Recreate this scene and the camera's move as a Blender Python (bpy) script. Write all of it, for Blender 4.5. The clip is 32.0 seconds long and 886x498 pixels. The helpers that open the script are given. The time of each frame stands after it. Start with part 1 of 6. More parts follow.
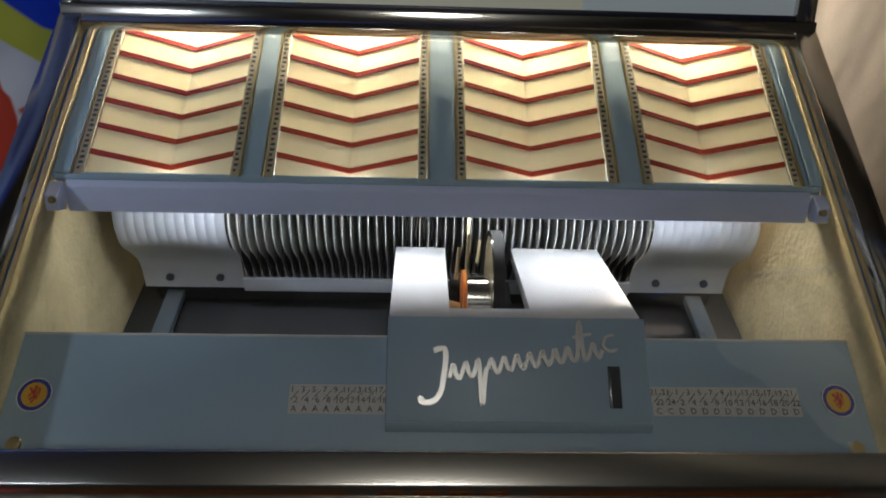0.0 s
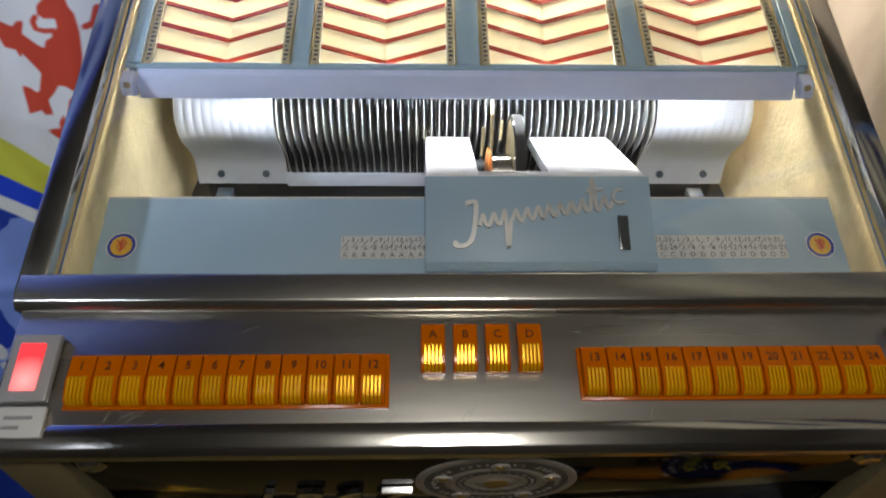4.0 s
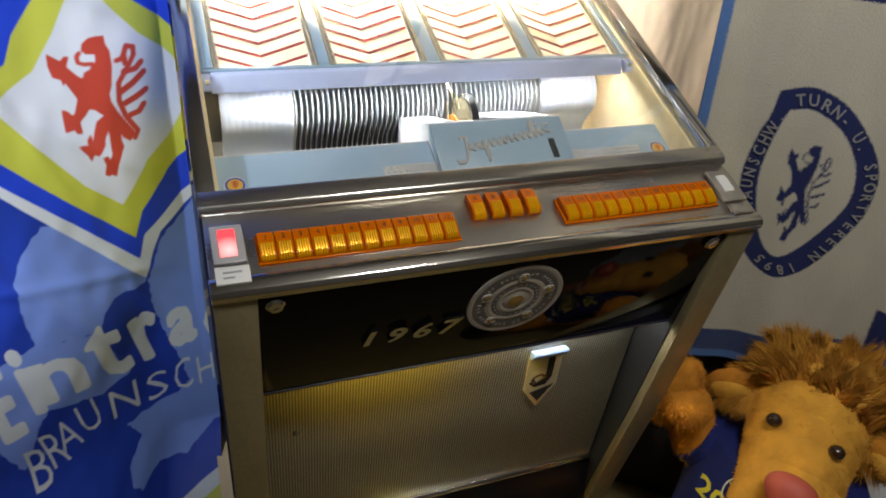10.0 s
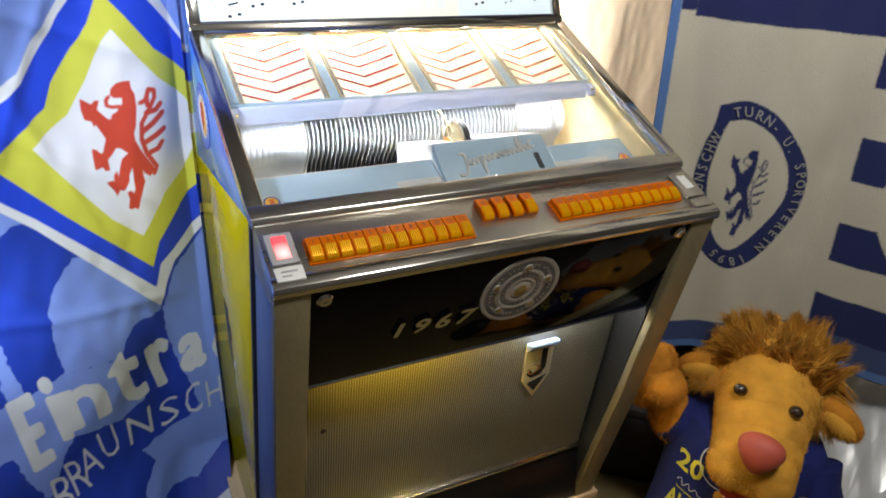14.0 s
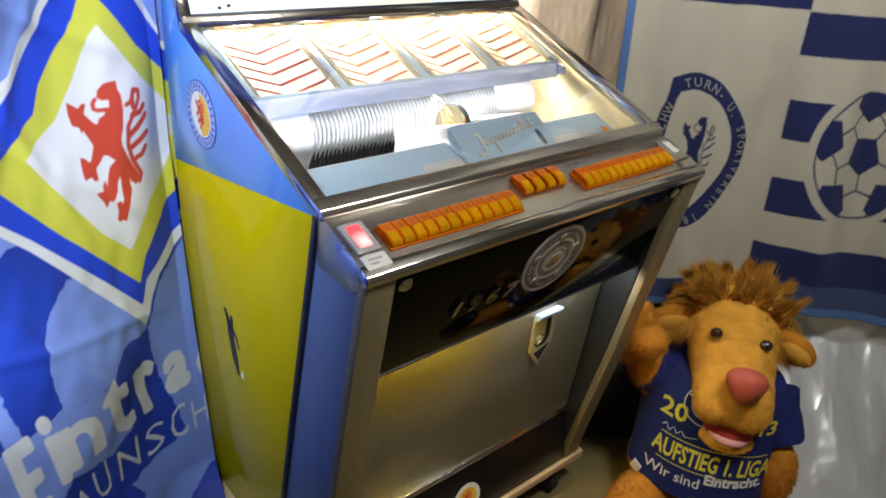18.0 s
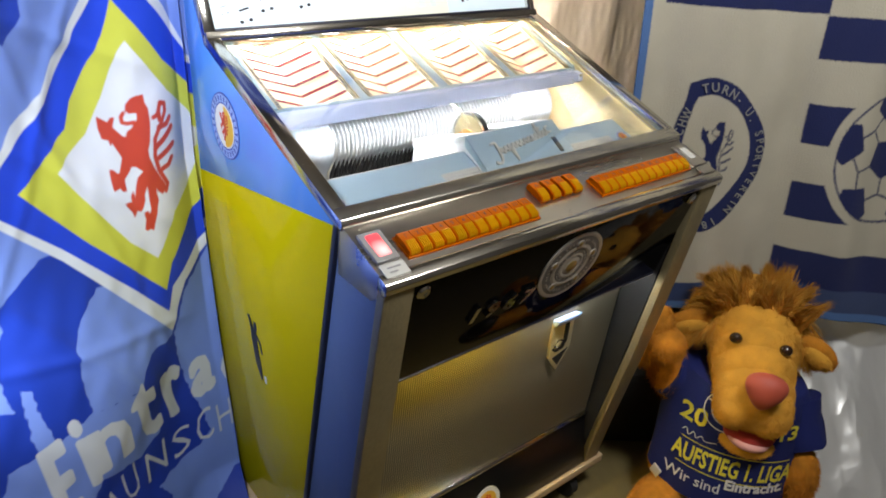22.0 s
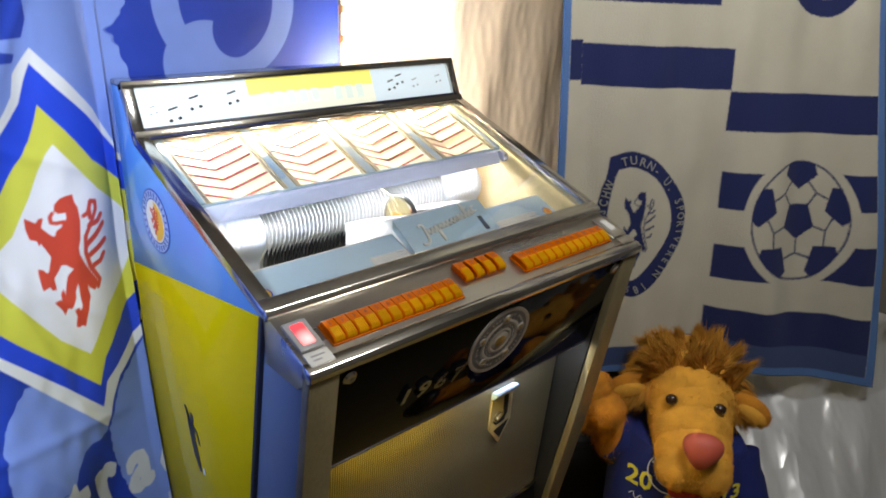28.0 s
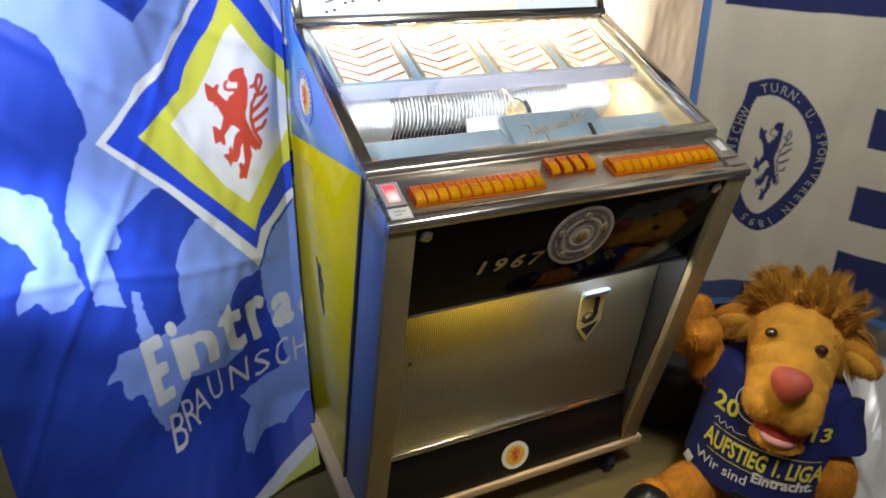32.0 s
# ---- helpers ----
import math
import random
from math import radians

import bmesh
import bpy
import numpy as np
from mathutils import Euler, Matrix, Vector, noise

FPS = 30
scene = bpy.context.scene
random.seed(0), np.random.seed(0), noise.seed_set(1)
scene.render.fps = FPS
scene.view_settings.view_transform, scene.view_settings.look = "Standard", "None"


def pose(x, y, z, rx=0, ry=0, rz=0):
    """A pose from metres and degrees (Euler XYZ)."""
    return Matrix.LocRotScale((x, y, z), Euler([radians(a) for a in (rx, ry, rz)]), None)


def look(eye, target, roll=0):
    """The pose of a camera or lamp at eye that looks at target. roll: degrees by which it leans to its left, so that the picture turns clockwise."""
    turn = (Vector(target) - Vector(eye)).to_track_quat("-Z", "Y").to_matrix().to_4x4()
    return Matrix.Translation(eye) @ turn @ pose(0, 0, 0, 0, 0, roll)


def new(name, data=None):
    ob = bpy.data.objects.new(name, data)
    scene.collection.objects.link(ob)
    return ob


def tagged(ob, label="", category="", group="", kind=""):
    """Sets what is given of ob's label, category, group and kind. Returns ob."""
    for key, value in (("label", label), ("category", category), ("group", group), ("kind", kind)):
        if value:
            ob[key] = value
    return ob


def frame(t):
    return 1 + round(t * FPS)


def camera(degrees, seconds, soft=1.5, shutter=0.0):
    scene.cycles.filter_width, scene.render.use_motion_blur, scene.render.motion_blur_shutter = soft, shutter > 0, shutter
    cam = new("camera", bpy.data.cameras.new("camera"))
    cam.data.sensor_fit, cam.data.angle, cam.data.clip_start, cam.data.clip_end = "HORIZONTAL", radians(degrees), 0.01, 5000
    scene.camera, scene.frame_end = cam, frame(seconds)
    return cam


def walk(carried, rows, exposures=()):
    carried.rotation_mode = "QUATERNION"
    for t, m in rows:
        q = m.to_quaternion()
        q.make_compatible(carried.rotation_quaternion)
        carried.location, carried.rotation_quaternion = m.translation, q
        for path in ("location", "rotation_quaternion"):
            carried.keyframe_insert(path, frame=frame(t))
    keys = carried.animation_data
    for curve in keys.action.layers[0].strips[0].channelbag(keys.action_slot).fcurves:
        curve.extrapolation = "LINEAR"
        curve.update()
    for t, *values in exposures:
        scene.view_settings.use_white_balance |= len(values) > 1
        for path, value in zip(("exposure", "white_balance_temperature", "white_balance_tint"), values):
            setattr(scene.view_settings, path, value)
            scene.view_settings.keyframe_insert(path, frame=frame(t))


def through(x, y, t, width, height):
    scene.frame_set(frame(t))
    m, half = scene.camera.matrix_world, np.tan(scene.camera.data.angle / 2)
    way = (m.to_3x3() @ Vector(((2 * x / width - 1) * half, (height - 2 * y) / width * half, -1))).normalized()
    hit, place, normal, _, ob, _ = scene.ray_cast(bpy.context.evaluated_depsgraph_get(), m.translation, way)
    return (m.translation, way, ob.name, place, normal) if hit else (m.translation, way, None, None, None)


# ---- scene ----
cam = camera(64.3, 32.0, 1.8, 0.6)
PATH = [
    (0, (-0.022, -0.151, 1.346), (0.048, 1.359, 0.037), 2.6),
    (0.5, (-0.021, -0.153, 1.341), (0.046, 1.352, 0.025), 2.6),
    (1, (-0.018, -0.167, 1.338), (0.053, 1.331, 0.015), 3.2),
    (1.5, (-0.012, -0.184, 1.338), (0.054, 1.314, 0.014), 3.1),
    (2, (-0.009, -0.199, 1.334), (0.043, 1.293, 0.004), 3.5),
    (2.5, (-0.007, -0.206, 1.32), (0.026, 1.279, -0.019), 4.0),
    (3, (-0.008, -0.214, 1.305), (0.01, 1.262, -0.044), 3.4),
    (3.5, (-0.027, -0.24, 1.308), (-0.009, 1.241, -0.036), 1.2),
    (4, (-0.046, -0.282, 1.319), (0.008, 1.202, -0.02), 1.3),
    (4.5, (-0.053, -0.319, 1.326), (0.007, 1.169, -0.009), 2.1),
    (6.5, (-0.144, -0.484, 1.355), (-0.055, 1.089, 0.124), 1.2),
    (7, (-0.201, -0.51, 1.359), (0.068, 1.059, 0.148), 4.0),
    (7.5, (-0.206, -0.518, 1.354), (0.108, 1.048, 0.151), 5.3),
    (8, (-0.237, -0.521, 1.35), (0.083, 1.053, 0.159), 4.0),
    (8.5, (-0.339, -0.535, 1.348), (0.245, 0.985, 0.186), 4.8),
    (9, (-0.387, -0.565, 1.349), (0.27, 0.934, 0.199), 3.9),
    (9.5, (-0.384, -0.588, 1.345), (0.301, 0.923, 0.227), 5.6),
    (10, (-0.364, -0.618, 1.334), (0.285, 0.925, 0.24), 5.6),
    (10.5, (-0.357, -0.635, 1.329), (0.211, 0.941, 0.237), 4.9),
    (11, (-0.358, -0.647, 1.323), (0.16, 0.944, 0.228), 4.5),
    (11.5, (-0.408, -0.657, 1.328), (0.168, 0.922, 0.244), 4.0),
    (12, (-0.462, -0.673, 1.331), (0.244, 0.87, 0.273), 4.4),
    (12.5, (-0.486, -0.686, 1.338), (0.283, 0.842, 0.302), 4.5),
    (13, (-0.494, -0.692, 1.344), (0.292, 0.841, 0.328), 4.6),
    (13.5, (-0.501, -0.703, 1.35), (0.298, 0.838, 0.356), 4.6),
    (14, (-0.513, -0.713, 1.344), (0.307, 0.829, 0.37), 4.7),
    (14.5, (-0.531, -0.712, 1.335), (0.314, 0.819, 0.364), 5.4),
    (15, (-0.527, -0.687, 1.324), (0.336, 0.827, 0.342), 5.7),
    (15.5, (-0.563, -0.656, 1.314), (0.379, 0.813, 0.337), 5.2),
    (17.5, (-0.761, -0.571, 1.301), (0.424, 0.725, 0.344), 5.6),
    (18, (-0.768, -0.583, 1.304), (0.416, 0.725, 0.362), 5.5),
    (18.5, (-0.773, -0.589, 1.303), (0.403, 0.732, 0.37), 5.0),
    (19, (-0.774, -0.593, 1.303), (0.393, 0.737, 0.372), 4.9),
    (19.5, (-0.774, -0.594, 1.303), (0.388, 0.742, 0.374), 4.7),
    (20, (-0.774, -0.595, 1.303), (0.386, 0.743, 0.374), 4.6),
    (20.5, (-0.773, -0.596, 1.302), (0.382, 0.744, 0.369), 4.4),
    (21, (-0.771, -0.598, 1.302), (0.378, 0.744, 0.363), 4.2),
    (21.5, (-0.77, -0.598, 1.307), (0.372, 0.745, 0.362), 4.4),
    (22, (-0.773, -0.596, 1.319), (0.365, 0.753, 0.38), 4.3),
    (22.5, (-0.776, -0.597, 1.326), (0.361, 0.766, 0.404), 4.2),
    (23, (-0.775, -0.6, 1.327), (0.364, 0.779, 0.433), 4.1),
    (23.5, (-0.776, -0.603, 1.326), (0.366, 0.783, 0.444), 4.1),
    (24, (-0.775, -0.605, 1.328), (0.366, 0.784, 0.452), 4.1),
    (24.5, (-0.769, -0.613, 1.334), (0.376, 0.778, 0.467), 3.6),
    (25, (-0.756, -0.627, 1.345), (0.409, 0.757, 0.492), 2.8),
    (25.5, (-0.747, -0.638, 1.355), (0.467, 0.717, 0.526), 2.3),
    (26, (-0.744, -0.648, 1.359), (0.494, 0.703, 0.558), 2.0),
    (26.5, (-0.746, -0.648, 1.36), (0.501, 0.705, 0.576), 2.2),
    (28.5, (-0.747, -0.645, 1.356), (0.519, 0.703, 0.594), 2.9),
    (29, (-0.751, -0.648, 1.352), (0.515, 0.698, 0.586), 3.1),
    (29.5, (-0.752, -0.662, 1.337), (0.485, 0.69, 0.534), 3.8),
    (30, (-0.725, -0.722, 1.314), (0.276, 0.745, 0.393), 3.6),
    (30.5, (-0.699, -0.787, 1.315), (0.121, 0.736, 0.311), 3.4),
    (31, (-0.694, -0.841, 1.329), (0.08, 0.708, 0.328), 3.1),
    (31.5, (-0.692, -0.855, 1.343), (0.085, 0.702, 0.359), 3.2),
    (32, (-0.691, -0.867, 1.345), (0.083, 0.712, 0.392), 3.1),
]
EXPOSURES = [(0.0, -1.80), (2.0, -1.42), (3.0, -0.96), (4.0, -0.34), (6.5, 0.42), (8.0, 0.34), (9.0, 0.26), (10.0, 0.36), (11.0, 0.50), (12.0, 0.62), (13.0, 0.70), (15.0, 0.78), (26.0, 0.77), (28.5, 0.56), (29.2, 0.54), (30.0, 0.42), (31.0, 0.80), (32.0, 0.82)]
walk(cam, [(t, look(eye, target, roll)) for t, eye, target, roll in PATH], EXPOSURES)

# ---- light ----
world = bpy.data.worlds.new("room_air")
scene.world = world
world.use_nodes = True
world.node_tree.nodes["Background"].inputs[0].default_value = (0.75, 0.82, 1.0, 1)
world.node_tree.nodes["Background"].inputs[1].default_value = 0.05


bulb = bpy.data.lights.new("ceiling_lamp", "POINT")
bulb.energy, bulb.color, bulb.shadow_soft_size = 39, (0.97, 0.96, 0.94), 0.14
ceiling_lamp = tagged(new("ceiling_lamp", bulb), "white ceiling lamp of the room", "lamp", kind="structure")
ceiling_lamp.location = (0.00, -0.60, 2.10)
for watts, cone, eye, aim in ((66, 76, (-0.98, -0.36, 1.60), (-0.76, 0.40, 1.10)), (46.0, 38, (-1.05, 0.00, 0.98), (-0.88, 0.32, 0.78))):
    spot = bpy.data.lights.new("side_lamp", "SPOT")
    spot.energy, spot.color, spot.spot_size, spot.spot_blend, spot.shadow_soft_size = watts, (0.74, 0.84, 1.0), radians(cone), 1.0, 0.04
    side_lamp = tagged(new("side_lamp", spot), "cool white lamp that lights the flag", "lamp", kind="structure")
    side_lamp.matrix_world = look(eye, aim)


# ---- materials ----
def material(name):
    m = bpy.data.materials.new(name)
    m.use_nodes = True
    return m, m.node_tree.nodes, m.node_tree.links, m.node_tree.nodes["Principled BSDF"]


def node(nodes, kind, **values):
    n = nodes.new(kind)
    for key, value in values.items():
        n.inputs[key.replace("_", " ")].default_value = value
    return n


def coords(nodes, links, size=(1, 1, 1)):
    tex = nodes.new("ShaderNodeTexCoord")
    mp = node(nodes, "ShaderNodeMapping")
    mp.inputs["Scale"].default_value = size
    links.new(tex.outputs["Object"], mp.inputs["Vector"])
    return mp.outputs["Vector"]


def mix_colour(nodes, links, fac, a, b):
    mx = nodes.new("ShaderNodeMix")
    mx.data_type = "RGBA"
    for sock, value in ((mx.inputs[0], fac), (mx.inputs[6], a), (mx.inputs[7], b)):
        if hasattr(value, "is_output"):
            links.new(value, sock)
        else:
            sock.default_value = value if not isinstance(value, tuple) else (*value[:3], 1)
    return mx.outputs[2]


def plain(name, colour, rough=0.5, metal=0.0, vary=0.12, grain=60.0, bump=0.05, stretch=(1, 1, 1), wear=0.15, coat=0.0, each=0.0):
    """A surface with stains at a large scale, grain at a small one and uneven gloss."""
    m, nodes, links, bsdf = material(name)
    vec = coords(nodes, links, stretch)
    big = node(nodes, "ShaderNodeTexNoise", Scale=grain * 0.12, Detail=4.0)
    fine = node(nodes, "ShaderNodeTexNoise", Scale=grain, Detail=3.0)
    links.new(vec, big.inputs["Vector"])
    links.new(vec, fine.inputs["Vector"])
    dark = tuple(c * (1 - vary * 1.6) for c in colour)
    light = tuple(min(1, c * (1 + vary)) for c in colour)
    a = mix_colour(nodes, links, big.outputs[0], dark, light)
    b = mix_colour(nodes, links, fine.outputs[0], tuple(c * (1 - vary) for c in colour), light)
    col = mix_colour(nodes, links, 0.45, a, b)
    if each:
        info = nodes.new("ShaderNodeObjectInfo")
        hsv = node(nodes, "ShaderNodeHueSaturation")
        rng = node(nodes, "ShaderNodeMapRange", To_Min=1 - each, To_Max=1 + each)
        links.new(info.outputs["Random"], rng.inputs[0])
        links.new(rng.outputs[0], hsv.inputs["Value"])
        links.new(col, hsv.inputs["Color"])
        col = hsv.outputs[0]
    links.new(col, bsdf.inputs["Base Color"])
    rg = node(nodes, "ShaderNodeMapRange", To_Min=max(0.02, rough - wear * 0.5), To_Max=min(1, rough + wear))
    links.new(big.outputs[0], rg.inputs[0])
    links.new(rg.outputs[0], bsdf.inputs["Roughness"])
    bsdf.inputs["Metallic"].default_value = metal
    bsdf.inputs["Coat Weight"].default_value = coat
    if bump:
        bp = node(nodes, "ShaderNodeBump", Strength=bump, Distance=0.002)
        links.new(fine.outputs[0], bp.inputs["Height"])
        links.new(bp.outputs[0], bsdf.inputs["Normal"])
    return m


def dimmer(m, level):
    m.node_tree.nodes["Principled BSDF"].inputs["Specular IOR Level"].default_value = level
    return m


def glowing(name, colour, strength):
    m, nodes, links, bsdf = material(name)
    bsdf.inputs["Base Color"].default_value = (*colour, 1)
    bsdf.inputs["Emission Color"].default_value = (*colour, 1)
    bsdf.inputs["Emission Strength"].default_value = strength
    return m


def clear(name, colour=(1, 1, 1), rough=0.02, trans=1.0, ior=1.45):
    m, nodes, links, bsdf = material(name)
    bsdf.inputs["Base Color"].default_value = (*colour, 1)
    bsdf.inputs["Roughness"].default_value = rough
    bsdf.inputs["Transmission Weight"].default_value = trans
    bsdf.inputs["IOR"].default_value = ior
    return m


def thin_glass(name):
    m, nodes, links, bsdf = material(name)
    out = nodes["Material Output"]
    tr = nodes.new("ShaderNodeBsdfTransparent")
    gl = nodes.new("ShaderNodeBsdfGlossy")
    gl.inputs["Roughness"].default_value = 0.03
    lw = node(nodes, "ShaderNodeLayerWeight", Blend=0.5)
    pw = nodes.new("ShaderNodeMath")
    pw.operation = "POWER"
    pw.inputs[1].default_value = 4.0
    links.new(lw.outputs["Facing"], pw.inputs[0])
    fr = node(nodes, "ShaderNodeMapRange", To_Min=0.08, To_Max=0.9)
    links.new(pw.outputs[0], fr.inputs[0])
    sm = nodes.new("ShaderNodeMixShader")
    links.new(fr.outputs[0], sm.inputs[0])
    links.new(tr.outputs[0], sm.inputs[1])
    links.new(gl.outputs[0], sm.inputs[2])
    links.new(sm.outputs[0], out.inputs["Surface"])
    return m


def printed(name, base, colours, rough=0.75, weave=500.0, bump=0.15, edge=0.0012, through=0.0, fleck=0.0, sheen=0.0, coat=0.0, mottle=0.15, patch=9.0):
    """Cloth or foil with a print: colours is a list of (field name, colour); each field is a signed distance on the mesh."""
    m, nodes, links, bsdf = material(name)
    vec = coords(nodes, links)
    fine = node(nodes, "ShaderNodeTexNoise", Scale=weave, Detail=2.0)
    big = node(nodes, "ShaderNodeTexNoise", Scale=patch, Detail=4.0)
    links.new(vec, fine.inputs["Vector"])
    links.new(vec, big.inputs["Vector"])
    col = base
    for field, colour in colours:
        at = nodes.new("ShaderNodeAttribute")
        at.attribute_name = field
        d = at.outputs["Fac"]
        if fleck:
            nz = node(nodes, "ShaderNodeMath")
            nz.operation = "MULTIPLY_ADD"
            links.new(fine.outputs[0], nz.inputs[0])
            nz.inputs[1].default_value, nz.inputs[2].default_value = fleck, -fleck * 0.5
            ad = node(nodes, "ShaderNodeMath")
            links.new(d, ad.inputs[0])
            links.new(nz.outputs[0], ad.inputs[1])
            d = ad.outputs[0]
        rng = node(nodes, "ShaderNodeMapRange", From_Min=-edge, From_Max=edge)
        links.new(d, rng.inputs[0])
        col = mix_colour(nodes, links, rng.outputs[0], col, colour)
    hsv = node(nodes, "ShaderNodeHueSaturation")
    val = node(nodes, "ShaderNodeMapRange", To_Min=1 - 1.1 * mottle, To_Max=1 + 0.95 * mottle)
    links.new(big.outputs[0], val.inputs[0])
    links.new(val.outputs[0], hsv.inputs["Value"])
    if isinstance(col, tuple):
        hsv.inputs["Color"].default_value = (*col, 1)
    else:
        links.new(col, hsv.inputs["Color"])
    links.new(hsv.outputs[0], bsdf.inputs["Base Color"])
    bsdf.inputs["Roughness"].default_value = rough
    bsdf.inputs["Sheen Weight"].default_value = sheen
    bsdf.inputs["Coat Weight"].default_value = coat
    bsdf.inputs["Coat Roughness"].default_value = 0.08
    if bump:
        bp = node(nodes, "ShaderNodeBump", Strength=bump, Distance=0.0015)
        links.new(fine.outputs[0], bp.inputs["Height"])
        links.new(bp.outputs[0], bsdf.inputs["Normal"])
    if through:
        tl = nodes.new("ShaderNodeBsdfTranslucent")
        links.new(hsv.outputs[0], tl.inputs["Color"])
        sm = nodes.new("ShaderNodeMixShader")
        sm.inputs[0].default_value = through
        links.new(bsdf.outputs[0], sm.inputs[1])
        links.new(tl.outputs[0], sm.inputs[2])
        links.new(sm.outputs[0], nodes["Material Output"].inputs["Surface"])
    return m


def crumpled(name, colour):
    """Metal foil with flat facets and sharp creases at two sizes."""
    m, nodes, links, bsdf = material(name)
    vec = coords(nodes, links, (1, 1, 0.30))
    warp = node(nodes, "ShaderNodeTexNoise", Scale=5.0, Detail=3.0)
    links.new(vec, warp.inputs["Vector"])
    push = nodes.new("ShaderNodeVectorMath")
    push.operation = "MULTIPLY_ADD"
    links.new(warp.outputs[1], push.inputs[0])
    push.inputs[1].default_value = (0.22, 0.22, 0.40)
    links.new(vec, push.inputs[2])
    height = None
    for scale, depth in ((3.6, 1.0), (11.0, 0.18), (38.0, 0.02)):
        cell = node(nodes, "ShaderNodeTexVoronoi", Scale=scale)
        links.new(push.outputs[0], cell.inputs["Vector"])
        mul = nodes.new("ShaderNodeMath")
        mul.operation = "MULTIPLY_ADD"
        links.new(cell.outputs["Distance"], mul.inputs[0])
        mul.inputs[1].default_value = depth
        if height is not None:
            links.new(height, mul.inputs[2])
        else:
            mul.inputs[2].default_value = 0.0
        height = mul.outputs[0]
    bp = node(nodes, "ShaderNodeBump", Strength=0.40, Distance=0.050)
    links.new(height, bp.inputs["Height"])
    links.new(bp.outputs[0], bsdf.inputs["Normal"])
    links.new(mix_colour(nodes, links, warp.outputs[0], tuple(c * 0.85 for c in colour), colour), bsdf.inputs["Base Color"])
    bsdf.inputs["Metallic"].default_value = 0.5
    bsdf.inputs["Roughness"].default_value = 0.33
    return m


CHROME = plain("polished steel", (0.60, 0.57, 0.51), 0.12, 1.0, 0.06, 30, 0.02, (1, 6, 6), 0.14)
BRUSHED = plain("brushed steel", (0.64, 0.60, 0.53), 0.27, 1.0, 0.08, 180, 0.025, (0.08, 1, 1), 0.14)
LID_STEEL = plain("worn lid steel", (0.62, 0.59, 0.52), 0.22, 1.0, 0.08, 90, 0.02, (0.1, 1, 1), 0.14)
STRIP = plain("dull aluminium strip", (0.33, 0.275, 0.155), 0.42, 0.6, 0.32, 170, 0.30, (1, 1, 0.6), 0.22)
BRASS = plain("worn brass", (0.62, 0.52, 0.30), 0.3, 1.0, 0.15, 60, 0.03)
LACQUER = plain("pale blue lacquer", (0.30, 0.43, 0.53), 0.32, 0.0, 0.05, 40, 0.02, (1, 1, 1), 0.12)
# lighter copy of LACQUER: some of its slanting sheen is put into the colour
LACQUER_SHEEN = plain("pale blue lacquer lightened for sheen", (0.34, 0.465, 0.555), 0.42, 0.0, 0.05, 40, 0.02, (1, 1, 1), 0.12)
LACQUER_LIGHT = plain("lavender grey lacquer", (0.56, 0.63, 0.86), 0.4, 0.0, 0.05, 40, 0.02)
WHITE = plain("white lacquer", (0.78, 0.79, 0.80), 0.35, 0.0, 0.05, 50, 0.02)
COVER = plain("pearl white sheet metal", (0.72, 0.76, 0.83), 0.42, 0.0, 0.05, 40, 0.02)
SIDE_BLUE = plain("cornflower blue vinyl", (0.10, 0.29, 0.78), 0.14, 0.0, 0.04, 25, 0.01, (1, 1, 1), 0.06, 0.25)
SIDE_YELLOW = dimmer(plain("lemon yellow vinyl", (0.60, 0.48, 0.003), 0.07, 0.0, 0.05, 25, 0.01, (1, 1, 1), 0.06), 0.045)
SLATE = plain("slate blue of screws and shaded arms", (0.10, 0.13, 0.16), 0.4)
EDGE_DARK = plain("black edging", (0.012, 0.014, 0.03), 0.35)
FLANK = plain("grey blue paint", (0.135, 0.20, 0.37), 0.42, 0.0, 0.1, 120, 0.08)
BLACK_GLASS = dimmer(plain("black glass", (0.002, 0.002, 0.003), 0.05, 0.0, 0.05, 20, 0.0, (1, 1, 1), 0.04), 0.14)
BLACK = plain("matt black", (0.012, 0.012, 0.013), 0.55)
FELT = plain("beige flocked lining", (0.70, 0.56, 0.32), 0.95, 0.0, 0.50, 200, 0.8)
DARK_WELL = plain("dark steel plate", (0.035, 0.036, 0.038), 0.55, 0.3)
RECORD = plain("black vinyl record", (0.012, 0.012, 0.014), 0.25, 0.0, 0.1, 90, 0.03)
DIVIDER = plain("grey white divider", (0.70, 0.70, 0.67), 0.42)
CARD = plain("cream title card", (0.89, 0.79, 0.51), 0.7, 0.0, 0.04, 120, 0.03, each=0.04)
RED_INK = dimmer(plain("brick red strip", (0.20, 0.017, 0.005), 0.75, 0.0, 0.1, 80, 0.0), 0.15)
NUMBER_STRIP = plain("gold grey number strip", (0.40, 0.36, 0.24), 0.45, 0.1, 0.1, 60, 0.02)
INK = plain("black ink", (0.02, 0.02, 0.025), 0.6)
AMBER = clear("amber plastic", (0.72, 0.160, 0.0002), 0.10, 0.35, 1.25)
AMBER_RIB = dimmer(plain("gold ribbed plastic", (0.92, 0.46, 0.003), 0.20, 0.35, 0.15, 150, 0.05, each=0.1), 0.3)
ORANGE = plain("orange rubber", (0.75, 0.22, 0.03), 0.4)
